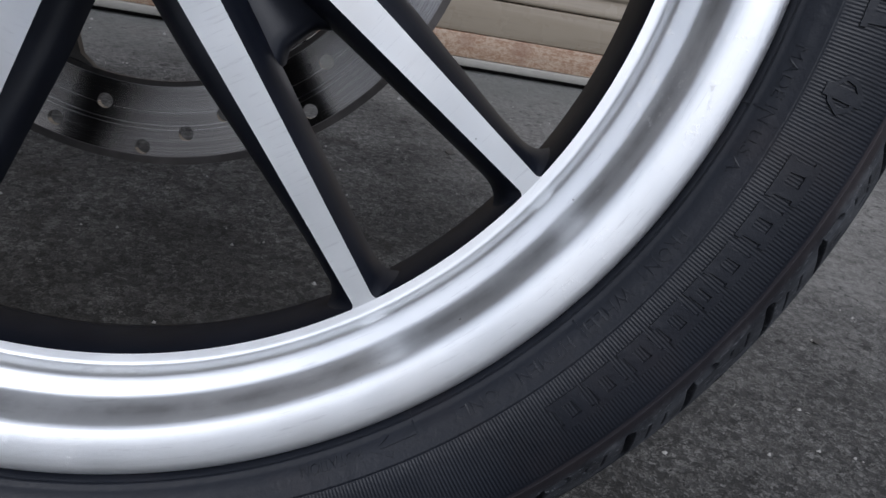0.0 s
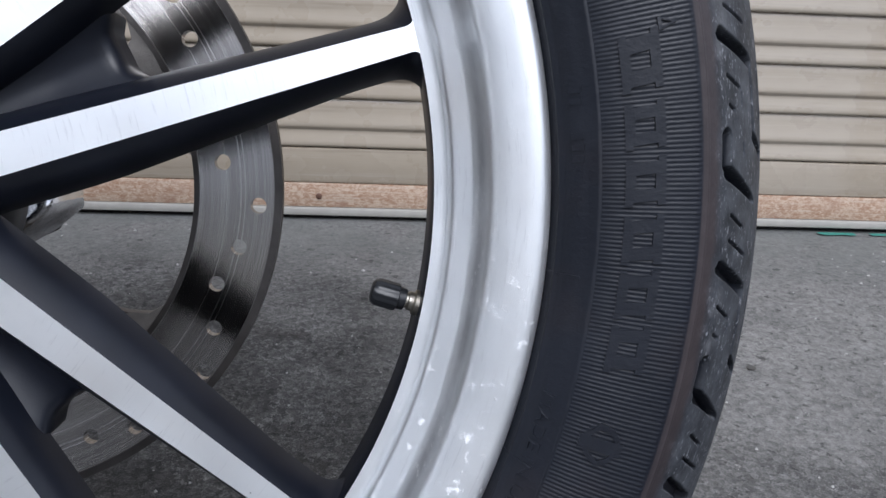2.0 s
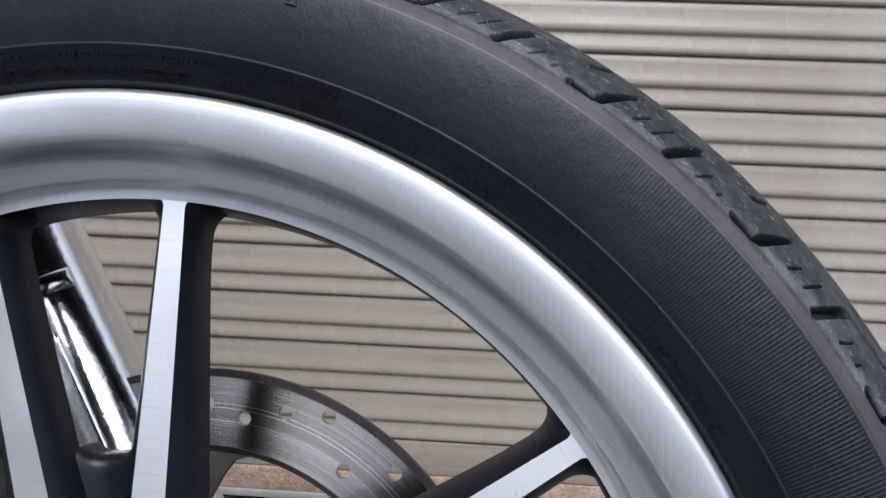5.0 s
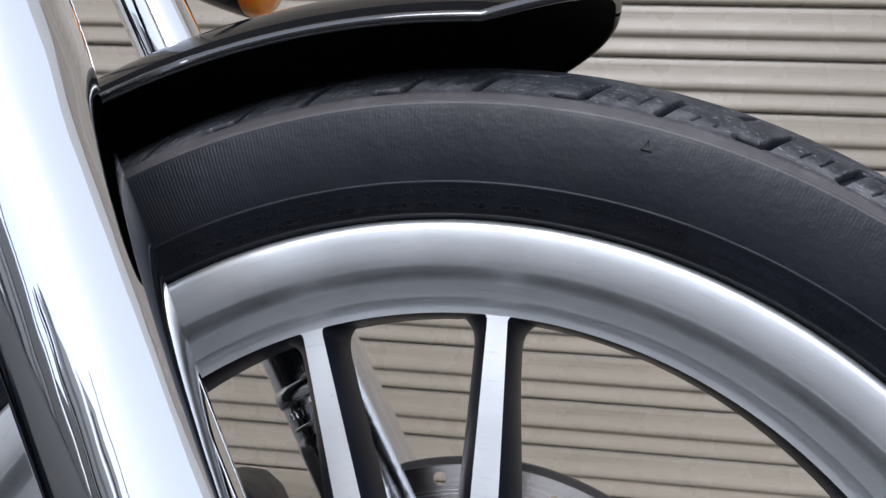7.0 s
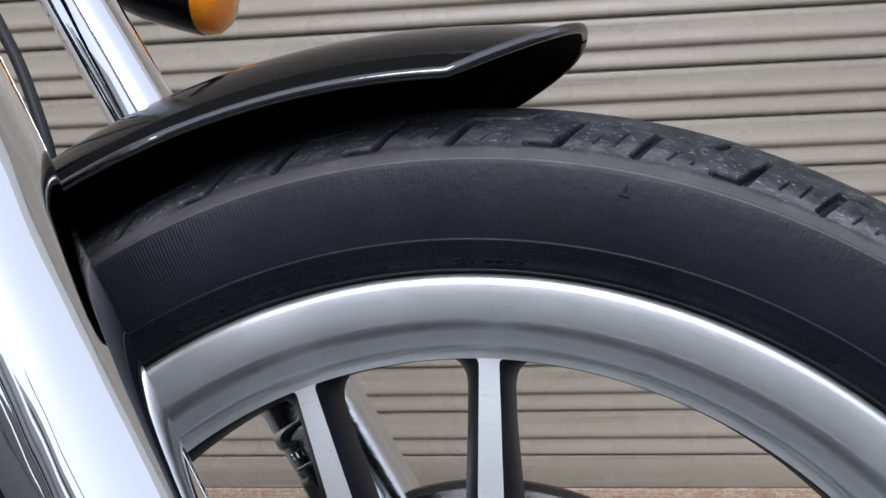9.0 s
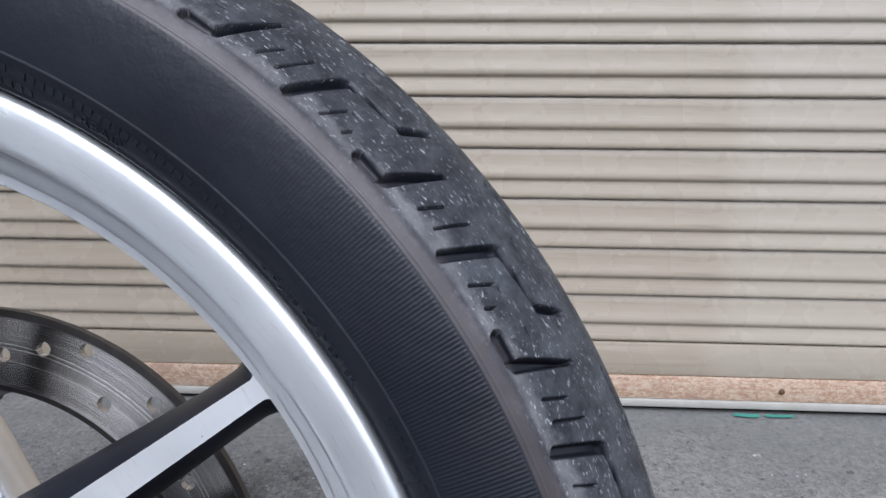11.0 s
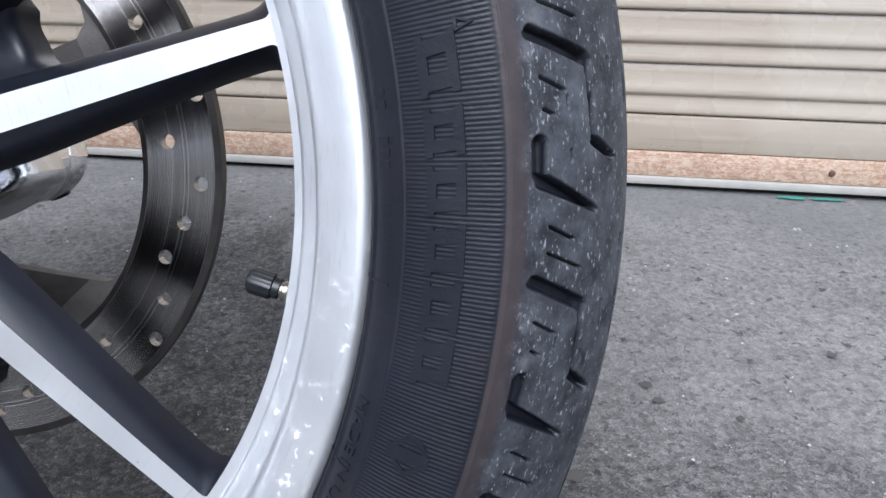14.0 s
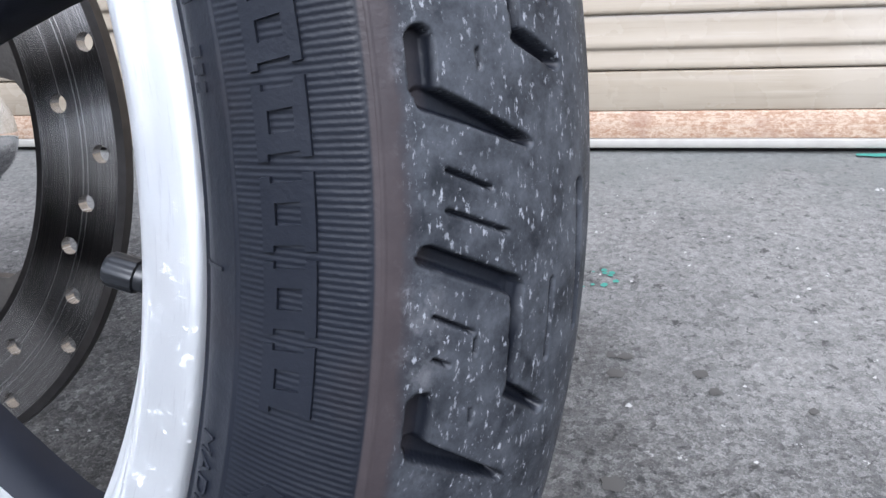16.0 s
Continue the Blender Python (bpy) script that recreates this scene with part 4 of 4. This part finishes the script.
def on_sidewall(verts, lift):
    """Lays flat points (degrees, arc length, height) on the sidewall."""
    out = []
    for d, s, h in verts:
        r, y, nr, ny = (float(q) for q in section(s))
        a = radians(d)
        r, y = r + nr * (h + lift), y + ny * (h + lift)
        out.append((r * math.cos(a), y, r * math.sin(a)))
    return out


def raised_shape(name, loop, holes, lift, height, label=""):
    """A plain raised shape on the sidewall from a loop of (degrees, arc length)."""
    k = 300.0
    v, f = plate([(d, s * k) for d, s in loop], 0.0, 1.0, [[(d, s * k) for d, s in h] for h in holes])
    pts = on_sidewall([(x, z / k, height * y) for x, y, z in v], lift)
    return part(name, sharpen(mesh_of(name, pts, f, RUBBER), 30), tyre, label)


def dense(loop, n=4):
    out = []
    for i, a in enumerate(loop):
        b = loop[(i + 1) % len(loop)]
        out += [(a[0] + (b[0] - a[0]) * k / n, a[1] + (b[1] - a[1]) * k / n) for k in range(n)]
    return out


# the maker's names stand as plain raised shapes, one for each character
def block(d0, d1, s0=0.0285, s1=0.0405):
    lean, n, q = (d1 - d0) * 0.10, (d1 - d0) * 0.09, (s1 - s0) * 0.20

    def loop(points):
        return dense([(d + lean * (s - s0) / (s1 - s0), s) for d, s in points], 3)

    outer = loop([(d0, s0), (d1, s0), (d1, s0 + q), (d1 - n, s0 + q), (d1 - n, s1 - q), (d1, s1 - q), (d1, s1), (d0, s1), (d0, s1 - q), (d0 + n, s1 - q), (d0 + n, s0 + q), (d0, s0 + q)])
    inner = loop([(d0 + 3.9 * n, s0 + 1.3 * q), (d1 - 3.9 * n, s0 + 1.3 * q), (d1 - 3.9 * n, s1 - 1.3 * q), (d0 + 3.9 * n, s1 - 1.3 * q)])
    raised_shape("name_block", outer, [inner], 0.00005, 0.0009, "plain raised shape of the maker's name")


for d0, d1 in ((8.2, 11.7), (4.75, 7.55), (1.25, 4.2), (-2.4, 0.65), (-5.9, -2.8), (-9.4, -6.3),
               (-22.8, -19.4), (-26.5, -23.4), (-30.1, -27.2), (-32.3, -30.6), (-35.8, -32.8), (-39.2, -36.4), (-42.7, -39.8), (-46.0, -43.0),
               (148.6, 145.9)[::-1], (145.4, 143.4)[::-1], (143.0, 140.6)[::-1]):
    block(min(d0, d1), max(d0, d1))
shield = [(-12.7, 0.0325), (-13.2, 0.0305), (-13.6, 0.0285), (-14.4, 0.0282), (-15.0, 0.0300), (-15.6, 0.0345), (-15.1, 0.0380), (-14.4, 0.0398), (-13.5, 0.0398), (-12.9, 0.0370)]
inner = [(-14.15 + (d + 14.15) * 0.72, 0.0340 + (q - 0.0340) * 0.72) for d, q in shield]
raised_shape("badge", dense(shield, 2), [dense(inner, 2)], 0.00005, 0.0009, "plain raised badge shape")
raised_shape("badge_bar", dense([(-13.7, 0.0270), (-14.6, 0.0270), (-14.6, 0.0408), (-13.7, 0.0408)]), [], 0.00005, 0.0010)


def text_mesh(text):
    cu = bpy.data.curves.new("text", "FONT")
    cu.body = text
    cu.size = 1.0
    ob = bpy.data.objects.new("text", cu)
    scene.collection.objects.link(ob)
    bpy.context.view_layer.update()
    me = bpy.data.meshes.new_from_object(ob.evaluated_get(bpy.context.evaluated_depsgraph_get()))
    bpy.data.objects.remove(ob)
    v = [q.co.copy() for q in me.vertices]
    f = [tuple(p.vertices) for p in me.polygons]
    bpy.data.meshes.remove(me)
    return v, f


def moulded_text(text, d0, d1, s0, s1, height=0.00045, label=""):
    """Moulded words that read clockwise from d0 to d1, their tops outward."""
    v, f = text_mesh(text)
    x0, x1 = min(q.x for q in v), max(q.x for q in v)
    y0, y1 = min(min(q.y for q in v), 0), max(q.y for q in v)
    flat = [(d0 + (d1 - d0) * (q.x - x0) / (x1 - x0), s0 + (s1 - s0) * (q.y - y0) / (y1 - y0), 0.0) for q in v]
    top = on_sidewall(flat, height)
    low = on_sidewall(flat, -0.0003)
    n = len(v)
    faces = [tuple(q) for q in f] + [tuple(i + n for i in q[::-1]) for q in f]
    edges = {}
    for q in f:
        for i in range(len(q)):
            edges[(q[i], q[(i + 1) % len(q)])] = 1
    faces += [(b, a, a + n, b + n) for a, b in edges if (b, a) not in edges]
    return part("moulded_lettering", mesh_of("moulded_lettering", top + low, faces, RUBBER, False), tyre, label or "small moulded black lettering")


moulded_text("FRONT  WHEEL  FITMENT  ONLY", -28.6, -52.9, 0.0115, 0.0170)
moulded_text("MADE IN U.S.A.", -11.9, -22.9, 0.0120, 0.0164)
moulded_text("ROTATION", -60.9, -66.2, 0.0105, 0.0148)
moulded_text("4 PLIES POLYESTER", 44.5, 33.8, 0.0100, 0.0138)
moulded_text("TREAD", 62.0, 57.5, 0.0100, 0.0138)
moulded_text("MAX LOAD 230 KG (507 LBS) AT 280 KPA (41 PSI) COLD", 117.8, 84.0, 0.0092, 0.0130, 0.0007)
moulded_text("WARNING : SERIOUS INJURY MAY RESULT FROM TIRE FAILURE DUE TO UNDERINFLATION / OVERLOADING / TIRE DAMAGE", 117.5, 72.0, 0.0152, 0.0182, 0.0007)
raised_shape("arrow", [(-60.2, 0.0132), (-58.6, 0.0088), (-58.3, 0.0100), (-59.3, 0.0126), (-56.0, 0.0126), (-56.0, 0.0138), (-59.3, 0.0138), (-58.3, 0.0166), (-58.6, 0.0182)], [], 0.0, 0.0006, "raised rotation arrow")


def bars(d0, d1, s0, s1, count, seed):
    """Small moulded characters that cannot be read."""
    rng = random.Random(seed)
    step = (d1 - d0) / count
    for i in range(count):
        if rng.random() < 0.12:
            continue
        a = d0 + step * (i + 0.2)
        raised_shape("moulded_mark", dense([(a, s0), (a + step * 0.6, s0), (a + step * 0.6, s1), (a, s1)], 1), [], -0.0001, 0.0005)


bars(9.3, 4.0, 0.0122, 0.0162, 7, 2)
bars(31.0, 16.0, 0.0150, 0.0177, 20, 5)
bars(70.0, 47.0, 0.0150, 0.0177, 30, 6)
bars(82.0, 64.0, 0.0096, 0.0128, 22, 8)
# wear marks: small raised triangles, mould seam ticks
for d, s in ((12.1, 0.0432), (77.1, 0.0455)):
    raised_shape("wear_mark", [(d - 0.42, s - 0.0026), (d + 0.42, s - 0.0026), (d, s + 0.0030)], [[(d - 0.22, s - 0.0016), (d + 0.22, s - 0.0016), (d, s + 0.0014)]], 0.0, 0.0010, "raised triangle mark")
for d in (-3.6, 26.0, 58.0, 99.0, -17.3, -56.0, -40.0):
    raised_shape("seam_tick", dense([(d - 0.09, 0.0006), (d + 0.09, 0.0006), (d + 0.09, 0.0165), (d - 0.09, 0.0165)], 3), [], 0.0, 0.0004)

# ---- front brake: drilled disc on a cast carrier, caliper on the far fork leg ----
DISC_Y = 0.0885
HOLE_R = (0.1241, 0.1399, 0.1333, 0.1281, 0.1355, 0.1428)
holes = []
for i in range(42):
    a, r = radians(57.6 - i * 360 / 42), HOLE_R[i % 6]
    holes.append(ring2d(0.0037, 14, r * math.cos(a), r * math.sin(a)))
v, f = plate(ring2d(0.1507, 180), DISC_Y, DISC_Y + 0.0050, [ring2d(0.1105, 140)] + holes)
disc = on_bike("brake_disc", sharpen(mesh_of("brake_disc", v, f, STEEL), 40), "drilled steel brake disc with worn rings", pose(0.0018, 0, -0.0040))
arm_out = []
for i in range(5):
    c = 25.5 + i * 72
    for d, r in ((-36, 0.050), (-28, 0.049), (-21, 0.051), (-15, 0.056), (-12, 0.064), (-10.8, 0.075), (-10.4, 0.088), (-11.2, 0.099), (-13.5, 0.1065), (-17.5, 0.1104), (-8, 0.1108), (8, 0.1108), (17.5, 0.1104), (13.5, 0.1065), (11.2, 0.099), (10.4, 0.088), (10.8, 0.075), (12, 0.064), (15, 0.056), (21, 0.051), (28, 0.049)):
        a = radians(c + d)
        arm_out.append((r * math.cos(a), r * math.sin(a)))
v, f = plate(arm_out, DISC_Y + 0.0008, DISC_Y + 0.0072, [ring2d(0.030, 60)])
def dish(p):
    t = max(0.0, min(1.0, (0.104 - math.hypot(p[0], p[2])) / 0.040))
    return (p[0], p[1] - 0.046 * t * t * (3 - 2 * t), p[2])


v = [dish(p) for p in v]
part("disc_carrier", sharpen(mesh_of("disc_carrier", v, f, CARRIER), 40), disc, "grey cast carrier inside the disc")

# fork legs
RAKE = 28.0
UP = Vector((-math.sin(radians(RAKE)), 0, math.cos(radians(RAKE))))
FORK_X, FORK_Z = -0.0885, 0.156


def fork_leg(foot, up, lower, label, metal=CHROME):
    """Chrome slider with a swelling upper cover, thinner tube above; lower: radius of the foot."""
    prof = [(0.0180, -0.045), (lower - 0.003, -0.042), (lower, -0.036), (lower, 0.070), (0.0278, 0.110), (0.0280, 0.286), (0.0283, 0.294), (0.0290, 0.301), (0.0301, 0.308), (0.0311, 0.316), (0.0318, 0.327), (0.0322, 0.343), (0.0323, 0.364), (0.0319, 0.369), (0.0300, 0.372), (0.0240, 0.373)]
    v, f = along(foot, up, prof, 72)
    leg = on_bike("fork_slider", sharpen(mesh_of("fork_slider", v, f, metal), 50), label)
    v, f = along(foot, up, [(0.0262, 0.372), (0.0262, 0.380), (0.0245, 0.383), (0.0215, 0.384)], 48)
    part("dust_seal", sharpen(mesh_of("dust_seal", v, f, CAP), 50), leg, "black rubber dust seal")
    v, f = along(foot, up, [(0.0205, 0.370), (0.0205, 0.86), (0.015, 0.865)], 48)
    part("fork_tube", sharpen(mesh_of("fork_tube", v, f, CHROME), 50), leg, "polished chrome fork tube")
    return leg


W_AXIS = Vector((UP.z, 0, -UP.x))
base_foot = Vector((FORK_X, 0, FORK_Z)) - UP * (FORK_Z / UP.z)
fork_leg(base_foot + Vector((0, -0.1125, 0)) - W_AXIS * 0.0006, UP, 0.0275, "chrome fork slider mirroring the sky and wheel")
low, high = base_foot + UP * 0.06 + W_AXIS * 0.011, base_foot + UP * 0.44 - W_AXIS * 0.007
left_up = (high - low).normalized()
left_leg = fork_leg(low - left_up * 0.06 + Vector((0, 0.104, 0)), left_up, 0.0335, "polished cast fork slider on the brake side", POLISHED)
axle_y0, axle_y1 = -0.145, 0.150
v, f = revolve([(0.0001, axle_y0), (0.008, axle_y0), (0.0125, axle_y0 + 0.003), (0.0125, axle_y1 - 0.003), (0.0115, axle_y1), (0.0001, axle_y1)], 32)
part("axle", sharpen(mesh_of("axle", v, f, ZINC)), left_leg, "axle with zinc plated ends")
boss = pose(0.0, 0.0, -0.011)
v, f = revolve([(0.0130, 0.1020), (0.0235, 0.1022), (0.0265, 0.1040), (0.0278, 0.1080), (0.0282, 0.1560), (0.0278, 0.1585), (0.0272, 0.1595), (0.0278, 0.1605), (0.0282, 0.1640), (0.0276, 0.1740), (0.0255, 0.1805), (0.0215, 0.1845), (0.0130, 0.1860), (0.0001, 0.1862)], 64)
clamp = on_bike("axle_clamp", sharpen(mesh_of("axle_clamp", v, f, CHROME), 60), "chrome axle clamp with dark pinch recesses", boss)
for y in (0.136, 0.170):
    a = radians(-62)
    p = Vector((0.0268 * math.cos(a), y, 0.0268 * math.sin(a)))
    v, f = along(p, Vector((math.cos(a), 0, math.sin(a))), [(0.0062, 0.0), (0.0062, 0.0010), (0.0050, 0.0016), (0.0044, 0.0006)], 20)
    part("pinch_bolt", sharpen(mesh_of("pinch_bolt", v, f, CAP)), clamp, "dark recessed pinch bolt")

# castings on the far leg: rounded rib, small raised bars, flat pad
def on_leg(name, turn0, turn1, s0, s1, height, soft, label="", nt=24, ns=14):
    """A raised patch on the far slider: degrees round it from its street side, metres along it."""
    side_ways, verts = Vector((left_up.z, 0, -left_up.x)), []
    for i in range(nt + 1):
        for j in range(ns + 1):
            a, q = turn0 + (turn1 - turn0) * i / nt, s0 + (s1 - s0) * j / ns
            edge = min((a - turn0) * 0.00049, (turn1 - a) * 0.00049, q - s0, s1 - q)
            t = max(0.0, min(1.0, edge / soft))
            r = LEG_R - 0.0004 + (height + 0.0004) * math.sqrt(max(0.0, 1 - (1 - t) ** 2))
            verts.append(left_foot + left_up * q + side_ways * (r * math.sin(radians(a))) - Vector((0, r * math.cos(radians(a)), 0)))
    return part(name, sharpen(mesh_of(name, verts, grid(nt + 1, ns + 1), POLISHED), 50), left_leg, label)


LEG_R, left_foot = 0.0279, low - left_up * 0.06 + Vector((0, 0.104, 0))
on_leg("rib", -62, 52, 0.1940, 0.2050, 0.0026, 0.0052, "broad rounded polished rib", 30, 18)
on_leg("rib", -50, 2, 0.1800, 0.1822, 0.0006, 0.0010, "thin polished rib")
on_leg("pad", -75, 14, 0.0900, 0.1765, 0.0007, 0.0030, "flat polished pad", 30, 24)
for a in (-46, -37, -28, -19, -10, -1):
    on_leg("cast_mark", a, a + 5.5, 0.1858, 0.1912, 0.0006, 0.0006, "small raised bar", 6, 8)


# caliper: black casting behind the far leg, astride the disc
def caliper():
    cc, w = Vector((-0.128, 0.0, 0.078)), Vector((-UP.z, 0, UP.x))        # w: backwards, square to the fork
    prof = [(-0.046, -0.020), (-0.040, -0.028), (0.030, -0.026), (0.042, -0.020), (0.050, -0.006), (0.048, 0.012), (0.036, 0.024), (-0.030, 0.026), (-0.044, 0.016)]
    bm = bmesh.new()
    face = bm.faces.new([bm.verts.new(cc + UP * a + w * b + Vector((0, 0.0695, 0))) for a, b in prof])
    ext = bmesh.ops.extrude_face_region(bm, geom=[face])
    bmesh.ops.translate(bm, verts=[g for g in ext["geom"] if isinstance(g, bmesh.types.BMVert)], vec=(0, 0.052, 0))
    bmesh.ops.recalc_face_normals(bm, faces=bm.faces)
    bmesh.ops.bevel(bm, geom=bm.edges, offset=0.005, segments=3, profile=0.6, affect="EDGES")
    me = bpy.data.meshes.new("caliper")
    bm.to_mesh(me)
    bm.free()
    me.materials.append(CALIPER)
    me.polygons.foreach_set("use_smooth", [True] * len(me.polygons))
    body = on_bike("brake_caliper", sharpen(me, 40), "black cast brake caliper")
    for a in (-0.022, 0.018):
        v, f = along(cc + UP * a + Vector((0, 0.0700, 0)), Vector((0, -1, 0)), [(0.0150, 0.0), (0.0148, 0.0030), (0.0136, 0.0044), (0.0060, 0.0044), (0.0052, 0.0034)], 28)
        part("piston_cover", sharpen(mesh_of("piston_cover", v, f, CALIPER), 50), body, "round black piston cover")
    v, f = box(-0.010, 0.010, -0.046, -0.020, 0.030, 0.046, 0.003, 3)
    part("caliper_mount", sharpen(mesh_of("caliper_mount", [cc + UP * q.x + w * q.y + Vector((0, 0.0695 + q.z, 0)) for q in v], f, CALIPER)), body, "mounting lug of the caliper")


caliper()

# fender: deep black arch over the tyre
F0, F1, F_KINK, CREST, F_EDGE = 81.6, 205.0, 90.0, 0.3630, 0.3315


def fender():
    rows, cols = 90, 33
    outer, inner = [], []
    for i in range(rows):
        # the tip narrows to a blunt round end ahead of the kink
        narrow = min(1.0, 0.02 + 0.98 * i / 34)
        a = F0 + (F_KINK - F0) * narrow ** 3.1 if i <= 34 else F_KINK + (F1 - F_KINK) * ((i - 34) / (rows - 35)) ** 1.2
        for store, off in ((outer, 0.0), (inner, -0.0028)):
            for j in range(cols):
                u = 2 * j / (cols - 1) - 1
                w = math.sin(u * math.pi / 2) * narrow
                y = MID + 0.0605 * w
                r = CREST - (CREST - F_EDGE) * abs(w) ** 2.4 + off * (1 - 0.4 * abs(w))
                y -= off * w * 0.8
                d = radians(a)
                store.append((r * math.cos(d), y, r * math.sin(d)))
    n = rows * cols
    faces = grid(rows, cols)
    under = len(faces)
    faces += [tuple(k + n for k in q[::-1]) for q in faces]
    rim_loop = [j for j in range(cols)] + [i * cols + cols - 1 for i in range(1, rows)] + [(rows - 1) * cols + j for j in range(cols - 2, -1, -1)] + [i * cols for i in range(rows - 2, 0, -1)]
    for k in range(len(rim_loop)):
        a, b = rim_loop[k], rim_loop[(k + 1) % len(rim_loop)]
        faces.append((a, a + n, b + n, b))
    me = sharpen(mesh_of("fender", outer + inner, faces, [PAINT, UNDER], True, [0] * (len(faces) // 1 - under - len(rim_loop)) + [1] * under + [0] * len(rim_loop)), 60)
    fe = on_bike("fender", me, "gloss black steel front fender")
    edge = [Vector(outer[i * cols]) for i in range(rows)]
    v, f = tube(edge, 0.0023, 12)
    part("rolled_edge", mesh_of("rolled_edge", v, f, EDGE), fe, "rolled gloss black edge")
    edge = [Vector(outer[i * cols + cols - 1]) for i in range(rows)]
    v, f = tube(edge, 0.0023, 12)
    part("rolled_edge", mesh_of("rolled_edge", v, f, PAINT), fe, "rolled gloss black edge")
    return fe


fender()

# bracket that holds the fender to the near fork leg, with two bolts
def bracket():
    outline = [(-0.1985, 0.2300), (-0.2065, 0.2270), (-0.2090, 0.2190), (-0.2035, 0.2110), (-0.1985, 0.2040), (-0.1965, 0.1950), (-0.1900, 0.1845), (-0.1800, 0.1800), (-0.1720, 0.1850), (-0.1740, 0.1950), (-0.1830, 0.2020), (-0.1880, 0.2090), (-0.1890, 0.2220)]
    fine = [(-0.1840 + 0.85 * (q.x + 0.190), 0.2073 + 0.85 * (q.y - 0.205)) for q in rounded([(x, z, 0) for x, z in outline + outline[:1]], 4)[:-1]]
    v, f = plate(fine, -0.0605, -0.0535)
    br = on_bike("fender_bracket", sharpen(mesh_of("fender_bracket", v, f, ZINC), 50), "chrome fender bracket shaped like a chain link")
    for x, z in ((-0.1900, 0.2188), (-0.1768, 0.1952)):
        p = Vector((x, -0.0605, z))
        out = Vector((0, -1, 0))
        v, f = along(p, out, [(0.0092, 0.0), (0.0090, 0.0022), (0.0080, 0.0032), (0.0068, 0.0030), (0.0062, 0.0018), (0.0060, 0.0002)], 28)
        part("eyelet", mesh_of("eyelet", v, f, ZINC), br, "bright rounded eyelet")
        v, f = along(p, out, [(0.0052, 0.0), (0.0052, 0.0030), (0.0042, 0.0040), (0.0026, 0.0040), (0.0024, 0.0018)], 24)
        part("bolt", sharpen(mesh_of("bolt", v, f, CAP)), br, "dark bolt with a socket head")


bracket()

# brake hose, from above down to the fender and caliper
hose_pts = rounded([(-0.345, 0.085, 0.56), (-0.300, 0.080, 0.455), (-0.281, 0.078, 0.415), (-0.262, 0.076, 0.380), (-0.246, 0.074, 0.340), (-0.236, 0.078, 0.300), (-0.205, 0.085, 0.235), (-0.150, 0.095, 0.190)], 8)
v, f = tube(hose_pts, 0.0036, 14)
hose = on_bike("brake_hose", mesh_of("brake_hose", v, f, HOSE), "thin black rubber brake hose")

# turn signal on the far side: black bullet housing, amber lens ahead
def turn_signal():
    c = Vector((-0.212, 0.22, 0.4695))
    ahead = Vector((0.985, 0, -0.17))
    v, f = along(c, ahead, [(0.0020, -0.082), (0.0110, -0.078), (0.0185, -0.066), (0.0245, -0.045), (0.0285, -0.020), (0.0305, -0.004), (0.0305, 0.0), (0.0290, 0.001)], 40)
    body = on_bike("turn_signal", sharpen(mesh_of("turn_signal", v, f, PAINT), 50), "gloss black bullet turn signal")
    v, f = along(c, ahead, [(0.0295, -0.0008), (0.0298, 0.004), (0.0285, 0.011), (0.0235, 0.0165), (0.0120, 0.0195), (0.0015, 0.0203)], 40)
    part("lens", sharpen(mesh_of("lens", v, f, AMBER), 50), body, "amber plastic signal lens")
    v, f = tube([c + Vector((-0.03, 0, 0.02)), c + Vector((-0.04, -0.03, 0.05)), Vector((-0.29, 0.13, 0.56))], 0.008, 14)
    part("stalk", mesh_of("stalk", v, f, PAINT), body, "black stalk")


turn_signal()


# the engine behind the front wheel, which the chrome mirrors
def engine():
    v, f = box(-0.98, -0.48, -0.150, 0.130, -0.170, 0.110, 0.05, 4)
    body = on_bike("engine", sharpen(mesh_of("engine", v, f, BLACK), 50), "black engine behind the front wheel")
    fins = [(0.030, -0.02)]
    for i in range(12):
        fins += [(0.050, 0.014 * i), (0.078, 0.014 * i + 0.002), (0.078, 0.014 * i + 0.006), (0.050, 0.014 * i + 0.008)]
    fins += [(0.066, 0.172), (0.070, 0.225), (0.040, 0.245)]
    for x, lean in ((-0.66, 22), (-0.80, -22)):
        v, f = along(Vector((x, 0, 0.09)), Vector((math.sin(radians(lean)), 0, math.cos(radians(lean)))), fins, 36)
        part("cylinder", sharpen(mesh_of("cylinder", v, f, BLACK), 40), body, "finned black engine cylinder")
    for y in (-0.075, 0.075):
        v, f = tube(rounded([(-0.36, y * 0.5, 0.52), (-0.42, y, 0.36), (-0.46, y, 0.05), (-0.50, y, -0.13), (-0.60, y, -0.19), (-1.0, y, -0.20)], 5), 0.017, 14)
        part("frame_tube", mesh_of("frame_tube", v, f, BLACK), body, "black frame tube")


engine()
